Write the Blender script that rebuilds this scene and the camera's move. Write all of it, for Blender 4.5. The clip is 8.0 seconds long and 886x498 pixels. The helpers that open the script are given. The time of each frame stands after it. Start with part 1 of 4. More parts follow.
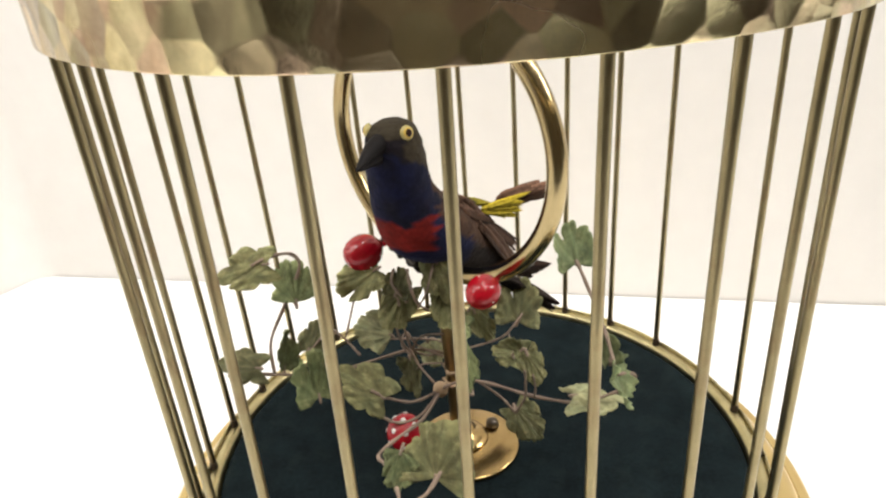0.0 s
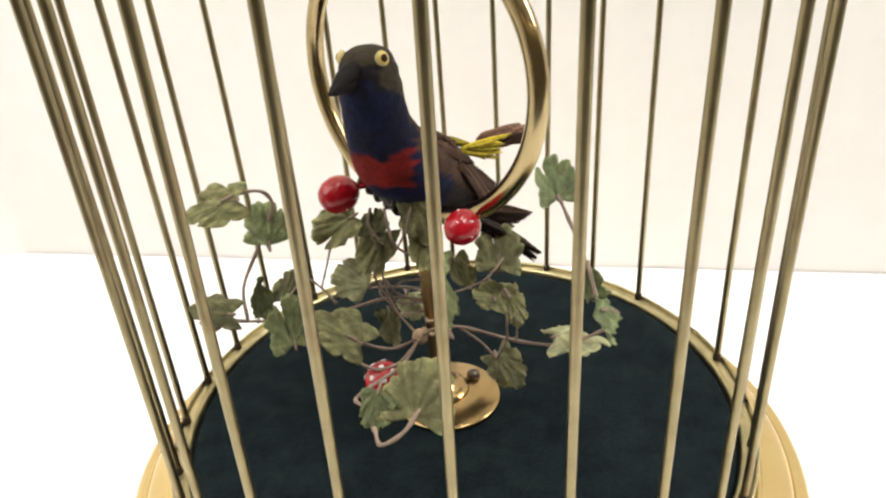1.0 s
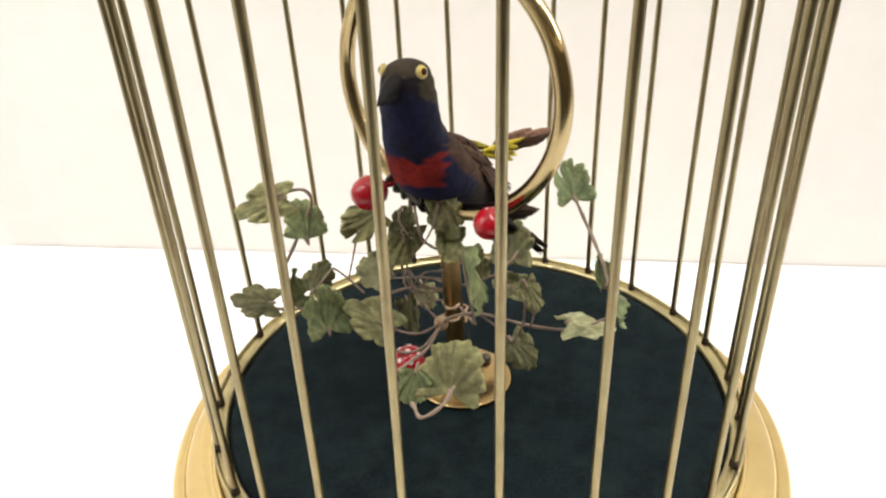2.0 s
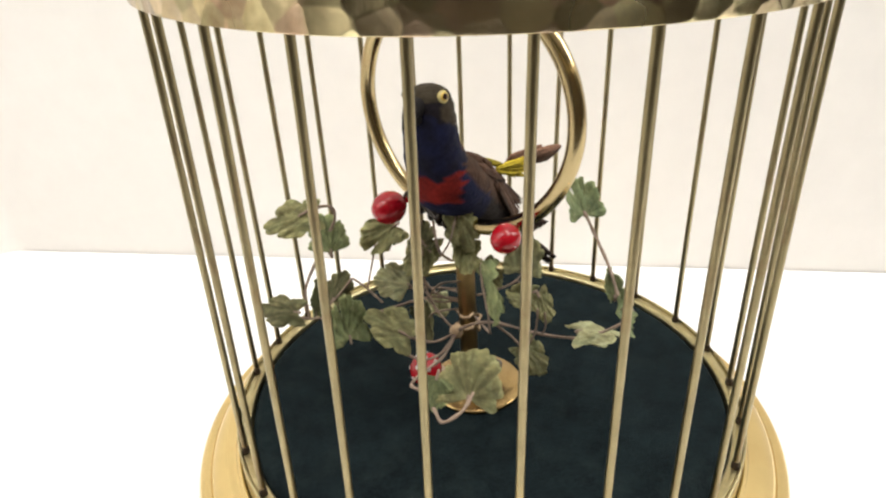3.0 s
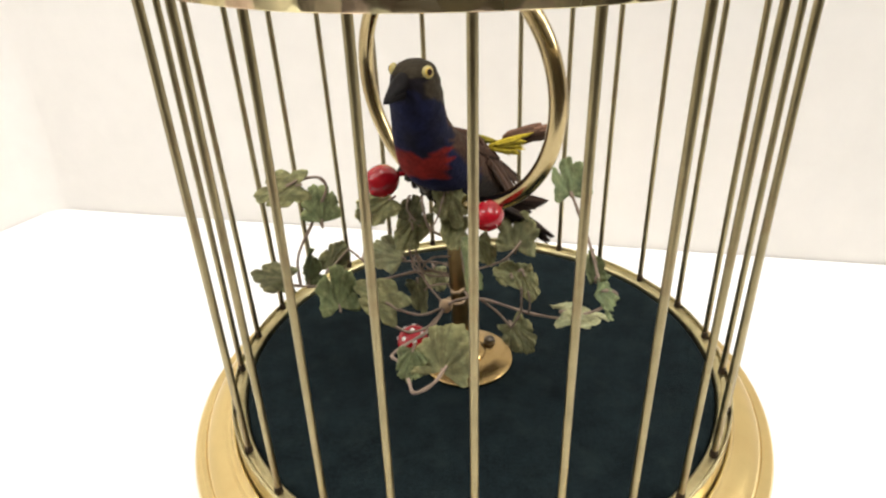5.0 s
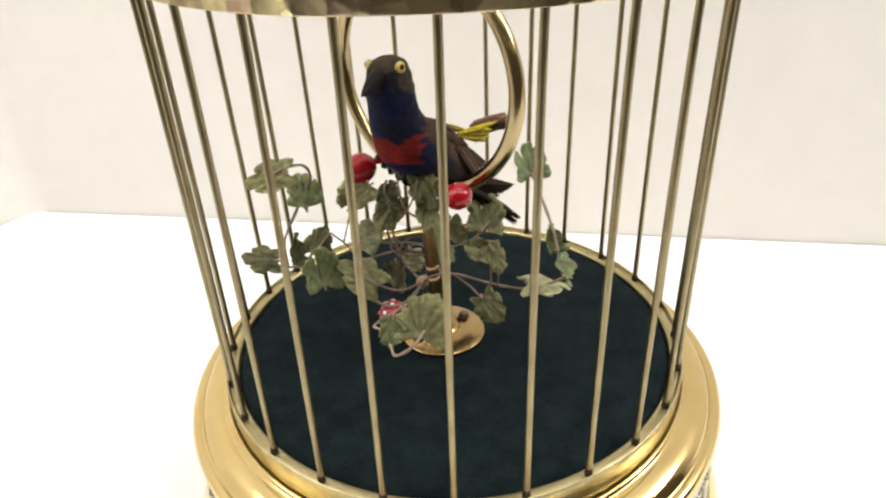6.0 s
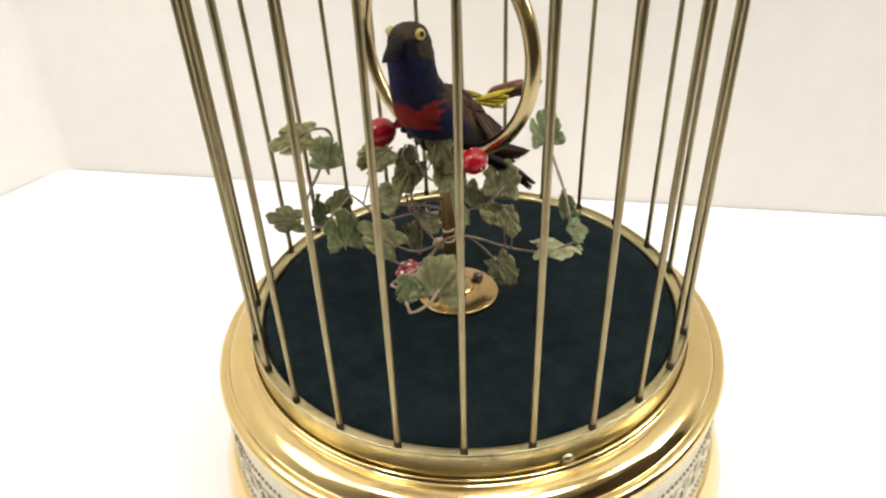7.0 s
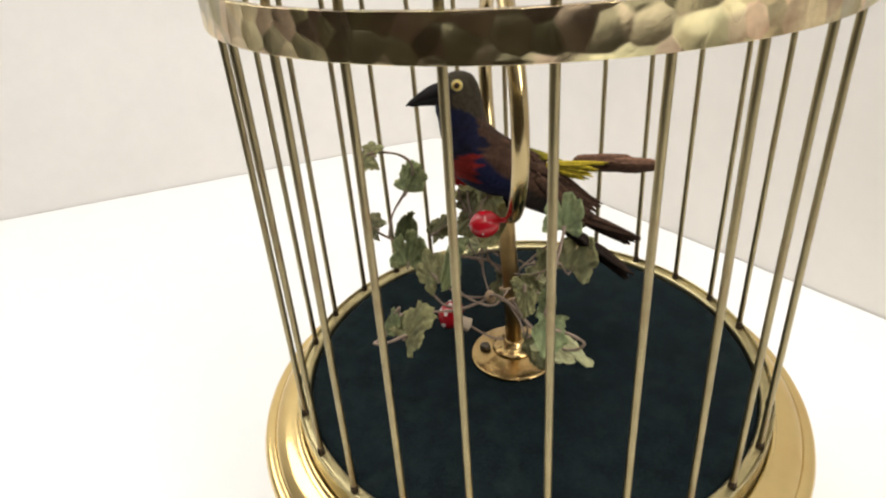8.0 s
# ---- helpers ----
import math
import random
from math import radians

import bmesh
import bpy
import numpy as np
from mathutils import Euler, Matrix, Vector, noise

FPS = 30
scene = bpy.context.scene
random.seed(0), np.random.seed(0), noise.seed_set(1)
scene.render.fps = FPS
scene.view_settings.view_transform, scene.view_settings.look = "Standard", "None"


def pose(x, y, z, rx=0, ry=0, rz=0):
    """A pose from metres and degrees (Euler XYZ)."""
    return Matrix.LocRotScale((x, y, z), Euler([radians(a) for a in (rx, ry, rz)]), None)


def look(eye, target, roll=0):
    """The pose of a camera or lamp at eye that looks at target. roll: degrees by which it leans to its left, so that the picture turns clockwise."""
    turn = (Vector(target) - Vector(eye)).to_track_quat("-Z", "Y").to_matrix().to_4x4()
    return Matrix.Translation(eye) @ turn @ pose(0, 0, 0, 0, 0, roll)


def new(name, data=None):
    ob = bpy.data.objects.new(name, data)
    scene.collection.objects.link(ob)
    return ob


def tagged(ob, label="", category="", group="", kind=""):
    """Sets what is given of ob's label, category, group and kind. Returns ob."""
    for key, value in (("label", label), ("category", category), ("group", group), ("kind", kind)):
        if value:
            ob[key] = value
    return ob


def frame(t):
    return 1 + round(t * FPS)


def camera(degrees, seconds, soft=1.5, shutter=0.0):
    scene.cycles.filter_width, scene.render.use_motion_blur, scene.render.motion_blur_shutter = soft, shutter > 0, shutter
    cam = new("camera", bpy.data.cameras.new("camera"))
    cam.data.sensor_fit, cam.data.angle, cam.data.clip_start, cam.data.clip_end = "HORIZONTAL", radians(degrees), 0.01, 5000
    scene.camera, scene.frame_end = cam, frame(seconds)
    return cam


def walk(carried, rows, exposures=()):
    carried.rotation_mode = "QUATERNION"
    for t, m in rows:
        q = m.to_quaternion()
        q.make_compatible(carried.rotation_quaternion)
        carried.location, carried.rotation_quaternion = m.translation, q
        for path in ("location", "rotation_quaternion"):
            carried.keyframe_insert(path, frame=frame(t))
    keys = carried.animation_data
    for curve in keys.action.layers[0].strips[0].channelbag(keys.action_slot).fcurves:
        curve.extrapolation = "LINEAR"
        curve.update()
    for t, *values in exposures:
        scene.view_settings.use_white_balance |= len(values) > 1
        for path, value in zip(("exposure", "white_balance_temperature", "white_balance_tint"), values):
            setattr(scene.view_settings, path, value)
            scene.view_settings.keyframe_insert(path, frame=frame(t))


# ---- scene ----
# The cage stands on a white table. Its own unit is the radius of the ring of bars; the ring lies 0.09 m over the table.
S, Z0 = 0.07, 0.09
CAGE = Matrix.Translation((0, 0, Z0)) @ Matrix.Scale(S, 4)

cam = camera(68.55, 8.0, soft=2.3)
ROWS = [
    (0.0, 0.0029, -0.1353, 0.2122, 64.50, 4.05, 1.64),
    (0.5, 0.0024, -0.1359, 0.2064, 64.26, 4.00, 0.65),
    (1.0, 0.0029, -0.1360, 0.2008, 63.34, 3.64, 0.09),
    (1.5, -0.0028, -0.1417, 0.2036, 62.57, 2.72, -1.38),
    (3.0, -0.0145, -0.1543, 0.2146, 62.71, 2.21, -2.46),
    (3.5, -0.0110, -0.1538, 0.2152, 62.31, 2.10, -1.09),
    (4.0, -0.0084, -0.1546, 0.2158, 61.35, 2.31, -0.38),
    (4.5, -0.0012, -0.1521, 0.2141, 60.81, 2.13, 2.77),
    (6.0, 0.0012, -0.1727, 0.2184, 60.39, 2.31, -0.32),
    (6.5, -0.0062, -0.1776, 0.2186, 59.54, 2.84, -1.43),
    (7.0, 0.0022, -0.1789, 0.2213, 57.37, 2.23, 1.65),
    (7.1, 0.0218, -0.1796, 0.2240, 57.03, 2.56, 9.98),
    (7.2, 0.0458, -0.1735, 0.2247, 56.57, 2.84, 20.02),
    (7.3, 0.0719, -0.1638, 0.2230, 57.00, 3.42, 30.61),
    (7.4, 0.0880, -0.1497, 0.2209, 56.71, 4.54, 37.55),
    (7.5, 0.0958, -0.1425, 0.2189, 57.87, 4.79, 40.78),
    (7.7, 0.1005, -0.1375, 0.2150, 60.60, 3.10, 43.36),
    (8.0, 0.0992, -0.1293, 0.2249, 59.90, 3.98, 43.49),
]
walk(cam, [(t, pose(x, y, z, a, b, c)) for t, x, y, z, a, b, c in ROWS], exposures=[(0.0, 0.07), (0.5, 0.13), (1.0, 0.14), (1.5, 0.22), (1.7, 0.20), (3.0, 0.07), (4.7, 0.04), (5.8, -0.04), (7.0, -0.07), (7.4, -0.25), (8.0, -0.32)])

# ---- light ----
world = bpy.data.worlds.new("room_air")
scene.world = world
world.use_nodes = True
world.node_tree.nodes["Background"].inputs[0].default_value = (0.9, 0.87, 0.84, 1)
world.node_tree.nodes["Background"].inputs[1].default_value = 0.05


def ceiling_lamp(name, x, y, z, w, d, watts, colour):
    data = bpy.data.lights.new(name, "AREA")
    data.shape, data.size, data.size_y, data.energy, data.color = "RECTANGLE", w, d, watts, colour
    ob = new(name, data)
    ob.matrix_basis = pose(x, y, z)
    return ob


WARM = (0.978, 0.975, 0.945)
ceiling_lamp("ceiling_light", -0.66, -0.42, 1.58, 0.28, 0.28, 9.5, WARM)
ceiling_lamp("ceiling_light", 0.60, -0.50, 1.58, 0.28, 0.28, 9, WARM)
ceiling_lamp("ceiling_light", 0.15, -0.02, 1.58, 0.30, 0.30, 6, WARM)
ceiling_lamp("ceiling_light", 1.2, -0.2, 1.58, 0.34, 0.34, 6, WARM)
# two display lamps at the sides, which gleam on the gilt base and the hammered band
ceiling_lamp("display_light", -0.45, -0.10, 0.50, 0.32, 0.32, 1.3, WARM).matrix_basis = look((-0.45, -0.10, 0.50), (0, 0, 0.1))
ceiling_lamp("display_light", 0.85, -0.02, 0.72, 0.30, 0.30, 4.5, WARM).matrix_basis = look((0.85, -0.02, 0.72), (0, 0, 0.1))


# ---- materials ----
def material(name, colour, rough=0.5, metal=0.0, grain=0.15, scale=400.0, bump=0.0, bump_scale=None, second=None, coat=0.0, sheen=0.0,
             wear=0.0, wear_colour=(0.2, 0.14, 0.07), wear_scale=60.0, rough_var=0.1, spec=0.5):
    """A surface with colour that varies at two sizes, a fine relief and, where wanted, stains."""
    m = bpy.data.materials.new(name)
    m.use_nodes = True
    nt = m.node_tree
    b = nt.nodes["Principled BSDF"]
    co = nt.nodes.new("ShaderNodeTexCoord")

    def noise_node(sc, detail=5.0, rough_=0.6):
        n = nt.nodes.new("ShaderNodeTexNoise")
        n.inputs["Scale"].default_value, n.inputs["Detail"].default_value, n.inputs["Roughness"].default_value = sc, detail, rough_
        nt.links.new(co.outputs["Object"], n.inputs["Vector"])
        return n

    fine, broad = noise_node(scale), noise_node(scale / 7.0, 3.0)
    mix = nt.nodes.new("ShaderNodeMix")
    mix.data_type = "RGBA"
    c = Vector(colour)
    dark = second if second else tuple(c * (1 - grain))
    light = tuple(min(1.0, v * (1 + grain)) for v in c)
    mix.inputs[6].default_value, mix.inputs[7].default_value = (*dark, 1), (*light, 1)
    add = nt.nodes.new("ShaderNodeMath")
    add.operation = "MULTIPLY_ADD"
    add.inputs[1].default_value = 0.5
    nt.links.new(fine.outputs["Fac"], add.inputs[0])
    half = nt.nodes.new("ShaderNodeMath")
    half.operation = "MULTIPLY"
    half.inputs[1].default_value = 0.5
    nt.links.new(broad.outputs["Fac"], half.inputs[0])
    nt.links.new(half.outputs[0], add.inputs[2])
    ramp = nt.nodes.new("ShaderNodeMapRange")
    ramp.inputs[1].default_value, ramp.inputs[2].default_value = 0.32, 0.68
    nt.links.new(add.outputs[0], ramp.inputs[0])
    nt.links.new(ramp.outputs[0], mix.inputs[0])
    last = mix.outputs[2]
    if wear:
        wn = noise_node(wear_scale, 6.0, 0.65)
        wr = nt.nodes.new("ShaderNodeMapRange")
        wr.inputs[1].default_value, wr.inputs[2].default_value, wr.inputs[4].default_value = 0.52, 0.72, wear
        nt.links.new(wn.outputs["Fac"], wr.inputs[0])
        wm = nt.nodes.new("ShaderNodeMix")
        wm.data_type = "RGBA"
        wm.inputs[7].default_value = (*wear_colour, 1)
        nt.links.new(wr.outputs[0], wm.inputs[0])
        nt.links.new(last, wm.inputs[6])
        last = wm.outputs[2]
    nt.links.new(last, b.inputs["Base Color"])
    rr = nt.nodes.new("ShaderNodeMapRange")
    rr.inputs[3].default_value, rr.inputs[4].default_value = max(0.02, rough - rough_var), min(1.0, rough + rough_var)
    nt.links.new(broad.outputs["Fac"], rr.inputs[0])
    nt.links.new(rr.outputs[0], b.inputs["Roughness"])
    b.inputs["Metallic"].default_value = metal
    b.inputs["Specular IOR Level"].default_value = spec
    b.inputs["Coat Weight"].default_value = coat
    b.inputs["Coat Roughness"].default_value = 0.08
    if sheen:
        b.inputs["Sheen Weight"].default_value = sheen
        b.inputs["Sheen Roughness"].default_value = 0.4
        b.inputs["Sheen Tint"].default_value = (*[min(1, v * 9) for v in colour], 1)
    if bump:
        bn = noise_node(bump_scale or scale * 1.5)
        bu = nt.nodes.new("ShaderNodeBump")
        bu.inputs["Strength"].default_value, bu.inputs["Distance"].default_value = bump, 0.0006
        nt.links.new(bn.outputs["Fac"], bu.inputs["Height"])
        nt.links.new(bu.outputs[0], b.inputs["Normal"])
    return m


M_WALL = material("cream_wall_paint", (0.85, 0.815, 0.775), 0.7, grain=0.03, scale=60, bump=0.1, bump_scale=300)
# dark tan holds the room's dimness in its colour, for reflections in the brass
M_WALL_DIM = material("dim_room_tan", (0.11, 0.087, 0.064), 0.8, grain=0.08, scale=20)
M_TABLE = material("white_laminate", (0.84, 0.83, 0.82), 0.45, grain=0.02, scale=40)
M_CEILING = material("ceiling_paint", (0.8, 0.76, 0.7), 0.9, grain=0.03, scale=20)
M_FLOOR = material("dim_floor", (0.05, 0.04, 0.032), 0.6, grain=0.2, scale=20)
M_BAR = material("aged_brass_wire", (0.34, 0.283, 0.158), 0.34, 1.0, 0.25, 160, bump=0.06, bump_scale=500, wear=0.9, wear_colour=(0.235, 0.152, 0.085), wear_scale=60)
M_BAND = material("hammered_brass", (0.62, 0.52, 0.31), 0.26, 1.0, 0.35, 260, bump=0.14, wear=0.95, wear_colour=(0.27, 0.145, 0.075), wear_scale=34)
M_LIP = material("pale_brass_lip", (0.52, 0.45, 0.25), 0.33, 1.0, 0.25, 200, bump=0.2, wear=0.7, wear_colour=(0.27, 0.20, 0.10), wear_scale=70)
M_STRIP = material("worn_brass_strip", (0.50, 0.43, 0.235), 0.30, 1.0, 0.35, 130, bump=0.10, wear=0.95, wear_colour=(0.25, 0.20, 0.11), wear_scale=110)
M_GOLD = material("polished_gilt_brass", (0.76, 0.58, 0.262), 0.115, 1.0, 0.08, 120, bump=0.05, wear=0.45, wear_colour=(0.58, 0.37, 0.15), wear_scale=60, rough_var=0.07)
M_EMBOSS = material("pale_embossed_brass", (0.72, 0.66, 0.52), 0.5, 0.55, 0.12, 400, bump=0.25)
M_HOOP = material("polished_brass_rod", (0.47, 0.37, 0.195), 0.19, 1.0, 0.1, 200, bump=0.04, wear=0.5, wear_colour=(0.30, 0.16, 0.075), wear_scale=50, rough_var=0.06)
M_POST = material("tarnished_brass_tube", (0.38, 0.265, 0.12), 0.28, 1.0, 0.2, 250, bump=0.08, wear=0.75, wear_colour=(0.20, 0.10, 0.045), wear_scale=90)
M_FLANGE = material("dull_brass_plate", (0.46, 0.32, 0.14), 0.20, 1.0, 0.14, 150, bump=0.06, wear=0.6, wear_colour=(0.36, 0.235, 0.10), wear_scale=80)
M_SOCKET = material("dark_socket", (0.05, 0.032, 0.018), 0.6, 0.6, 0.3, 500)
# darker copy of M_EMBOSS: the shadow of the beading is put into its colour
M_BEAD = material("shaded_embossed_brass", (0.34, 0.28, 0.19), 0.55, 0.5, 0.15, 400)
M_SCREW = material("dark_steel", (0.12, 0.10, 0.08), 0.4, 0.9, 0.2, 500)
M_VELVET = material("bottle_green_velvet", (0.0076, 0.0130, 0.0146), 0.95, 0.0, 0.55, 1100, bump=1.0, bump_scale=2600, second=(0.0025, 0.0049, 0.0062), sheen=0.07, spec=0.08, wear=0.7, wear_colour=(0.016, 0.024, 0.024), wear_scale=130)
M_STEM = material("brown_wrapped_wire", (0.27, 0.195, 0.145), 0.8, 0.0, 0.3, 900, bump=0.6)
M_TAPE = material("tan_paper_tape", (0.44, 0.31, 0.19), 0.8, 0.0, 0.3, 500, bump=0.6)
M_RED = material("red_lacquer", (0.36, 0.004, 0.012), 0.20, 0.0, 0.12, 300, coat=0.15)
M_SPOT = material("white_dot_paint", (0.8, 0.74, 0.7), 0.5, 0.0, 0.05, 400)
M_STALK = material("cream_stalk", (0.62, 0.50, 0.36), 0.6, 0.0, 0.2, 600, bump=0.3)


def hammer_marks(m, size, depth):
    """Adds overlapping round hammer marks to a metal; a random tone on each mimics uneven reflection."""
    nt = m.node_tree
    b = nt.nodes["Principled BSDF"]
    co = nt.nodes.new("ShaderNodeTexCoord")
    vo = nt.nodes.new("ShaderNodeTexVoronoi")
    vo.feature = "SMOOTH_F1"
    vo.inputs["Smoothness"].default_value = 0.22
    vo.inputs["Scale"].default_value = 1.0 / size
    nt.links.new(co.outputs["Object"], vo.inputs["Vector"])
    sq = nt.nodes.new("ShaderNodeMath")
    sq.operation = "POWER"
    sq.inputs[1].default_value = 2.0
    nt.links.new(vo.outputs["Distance"], sq.inputs[0])
    bu = nt.nodes.new("ShaderNodeBump")
    bu.inputs["Strength"].default_value, bu.inputs["Distance"].default_value = 1.0, depth
    nt.links.new(sq.outputs[0], bu.inputs["Height"])
    old = b.inputs["Normal"].links[0].from_socket
    nt.links.new(old, bu.inputs["Normal"])
    nt.links.new(bu.outputs[0], b.inputs["Normal"])
    src = b.inputs["Base Color"].links[0].from_socket
    sep = nt.nodes.new("ShaderNodeSeparateColor")
    nt.links.new(vo.outputs["Color"], sep.inputs[0])
    rg = nt.nodes.new("ShaderNodeMapRange")
    rg.inputs[3].default_value, rg.inputs[4].default_value = 0.62, 1.38
    nt.links.new(sep.outputs[0], rg.inputs[0])
    hsv = nt.nodes.new("ShaderNodeHueSaturation")
    hue = nt.nodes.new("ShaderNodeMapRange")
    hue.inputs[3].default_value, hue.inputs[4].default_value = 0.47, 0.52
    nt.links.new(sep.outputs[1], hue.inputs[0])
    nt.links.new(hue.outputs[0], hsv.inputs["Hue"])
    nt.links.new(rg.outputs[0], hsv.inputs["Value"])
    nt.links.new(src, hsv.inputs["Color"])
    nt.links.new(hsv.outputs[0], b.inputs["Base Color"])


hammer_marks(M_BAND, 0.0044, 0.00055)


def leaf_material(name, deep, mid, pale):
    """Faded silk: mottled green that runs to a dry, pale edge; veins and edge come from the mesh's tone."""
    m = material(name, mid, 0.7, 0.0, 0.3, 7.0, bump=0.8, bump_scale=40.0, second=deep, wear=0.9, wear_colour=pale, wear_scale=5.0, spec=0.3)
    nt = m.node_tree
    b = nt.nodes["Principled BSDF"]
    src = b.inputs["Base Color"].links[0].from_socket
    at = nt.nodes.new("ShaderNodeAttribute")
    at.attribute_name = "tone"
    mx = nt.nodes.new("ShaderNodeMix")
    mx.data_type, mx.blend_type = "RGBA", "MULTIPLY"
    mx.inputs[0].default_value = 1.0
    nt.links.new(at.outputs["Color"], mx.inputs[7])
    # patches where the dye has turned blue-green
    co = nt.nodes.new("ShaderNodeTexCoord")
    no = nt.nodes.new("ShaderNodeTexNoise")
    no.inputs["Scale"].default_value, no.inputs["Detail"].default_value = 2.6, 4.0
    nt.links.new(co.outputs["Object"], no.inputs["Vector"])
    rg = nt.nodes.new("ShaderNodeMapRange")
    rg.inputs[1].default_value, rg.inputs[2].default_value, rg.inputs[4].default_value = 0.42, 0.66, 0.55
    nt.links.new(no.outputs["Fac"], rg.inputs[0])
    teal = nt.nodes.new("ShaderNodeMix")
    teal.data_type = "RGBA"
    teal.inputs[7].default_value = (mid[0] * 0.76, mid[1] * 0.92, mid[2] * 0.98, 1)
    nt.links.new(rg.outputs[0], teal.inputs[0])
    nt.links.new(src, teal.inputs[6])
    nt.links.new(teal.outputs[2], mx.inputs[6])
    info = nt.nodes.new("ShaderNodeObjectInfo")
    hsv = nt.nodes.new("ShaderNodeHueSaturation")
    vary = nt.nodes.new("ShaderNodeMapRange")
    vary.inputs[3].default_value, vary.inputs[4].default_value = 0.8, 1.25
    nt.links.new(info.outputs["Random"], vary.inputs[0])
    nt.links.new(vary.outputs[0], hsv.inputs["Value"])
    nt.links.new(mx.outputs[2], hsv.inputs["Color"])
    nt.links.new(hsv.outputs[0], b.inputs["Base Color"])
    return m


M_LEAVES = [
    leaf_material("green_silk_leaf", (0.085, 0.103, 0.042), (0.190, 0.206, 0.088), (0.42, 0.41, 0.20)),
    leaf_material("olive_silk_leaf", (0.120, 0.112, 0.048), (0.268, 0.248, 0.108), (0.54, 0.50, 0.245)),
    leaf_material("pale_silk_leaf", (0.220, 0.214, 0.110), (0.375, 0.356, 0.190), (0.62, 0.58, 0.36)),
    leaf_material("dark_silk_leaf", (0.085, 0.082, 0.038), (0.168, 0.156, 0.070), (0.35, 0.29, 0.135)),
    leaf_material("fresh_silk_leaf", (0.112, 0.138, 0.062), (0.218, 0.248, 0.116), (0.44, 0.44, 0.23)),
]


# ---- mesh helpers ----
def mesh_object(name, bm, mats, smooth=True):
    bmesh.ops.recalc_face_normals(bm, faces=bm.faces[:])
    me = bpy.data.meshes.new(name)
    for f in bm.faces:
        f.smooth = smooth
    bm.to_mesh(me)
    bm.free()
    for m in mats if isinstance(mats, (list, tuple)) else [mats]:
        me.materials.append(m)
    return new(name, me)


def thing(name, x, y, z, label, category, group=""):
    ob = new(name)
    ob.empty_display_size = 0.01
    ob.matrix_basis = pose(x, y, z)
    return tagged(ob, label, category, group)


def part(name, bm, mats, parent, label="", smooth=True, cage=True):
    """One mesh under a thing or a part; the bmesh is in the cage's unit unless cage is False."""
    if cage:
        bm.transform(CAGE)
    ob = mesh_object(name, bm, mats, smooth)
    hang(ob, parent)
    return tagged(ob, label)


def hang(ob, parent):
    m = parent.matrix_basis.copy()
    up = parent.parent
    while up:
        m = up.matrix_basis @ parent.matrix_parent_inverse @ parent.matrix_basis
        up = up.parent
    ob.parent = parent
    ob.matrix_parent_inverse = m.inverted()


def lathe(profile, segs=96, centre=(0, 0), closed=False, wobble=None):
    """Turns a profile of (radius, height) about the vertical through centre."""
    bm = bmesh.new()
    rings = []
    for r, z in profile:
        ring = []
        for i in range(segs):
            a = 2 * math.pi * i / segs
            q = r + (wobble(a, z) if wobble else 0)
            ring.append(bm.verts.new((centre[0] + q * math.cos(a), centre[1] + q * math.sin(a), z)))
        rings.append(ring)
    pairs = list(zip(rings, rings[1:])) + ([(rings[-1], rings[0])] if closed else [])
    for a, b in pairs:
        for i in range(segs):
            bm.faces.new((a[i], a[(i + 1) % segs], b[(i + 1) % segs], b[i]))
    if not closed:
        for ring in (rings[0], rings[-1]):
            if len(set(v.co.to_tuple(5) for v in ring)) > 2:
                bm.faces.new(ring)
    return bm


def smooth_path(points, steps=6, loop=False):
    """A Catmull-Rom line through the points."""
    p = [Vector(q) for q in points]
    n = len(p)
    out = []
    for i in range(n if loop else n - 1):
        g = (lambda k: p[k % n]) if loop else (lambda k: p[min(max(k, 0), n - 1)])
        a, b, c, d = g(i - 1), g(i), g(i + 1), g(i + 2)
        for k in range(steps):
            t = k / steps
            out.append(0.5 * (2 * b + (c - a) * t + (2 * a - 5 * b + 4 * c - d) * t * t + (3 * b - a - 3 * c + d) * t ** 3))
    if not loop:
        out.append(p[-1])
    return out


def tube(points, radius, segs=10, loop=False, into=None):
    """A round rod along a line; radius is a number or a function of 0..1."""
    bm = into or bmesh.new()
    n = len(points)
    rings, side = [], None
    for i, p in enumerate(points):
        a = points[(i - 1) % n] if loop or i else p
        b = points[(i + 1) % n] if loop or i < n - 1 else p
        d = (b - a).normalized()
        if side is None:
            side = d.orthogonal().normalized()
        side = (side - d * side.dot(d)).normalized()
        up = d.cross(side)
        r = radius(i / max(1, n - 1)) if callable(radius) else radius
        rings.append([bm.verts.new(p + r * (math.cos(2 * math.pi * k / segs) * side + math.sin(2 * math.pi * k / segs) * up)) for k in range(segs)])
    for i in range(n if loop else n - 1):
        a, b = rings[i], rings[(i + 1) % n]
        shift = min(range(segs), key=lambda s: (a[0].co - b[s].co).length) if loop and i == n - 1 else 0
        for k in range(segs):
            bm.faces.new((a[k], a[(k + 1) % segs], b[(k + 1 + shift) % segs], b[(k + shift) % segs]))
    if not loop:
        bm.faces.new(rings[0])
        bm.faces.new(rings[-1][::-1])
    return bm


def ball(centre, radii, turn=None, u=20, v=14, into=None, mat=0):
    bm = into or bmesh.new()
    m = Matrix.Translation(centre) @ (turn.to_4x4() if turn else Matrix.Identity(4)) @ Matrix.Diagonal((*radii, 1))
    made = bmesh.ops.create_uvsphere(bm, u_segments=u, v_segments=v, radius=1, matrix=m)
    for f in {f for w in made["verts"] for f in w.link_faces}:
        f.material_index = mat
    return bm


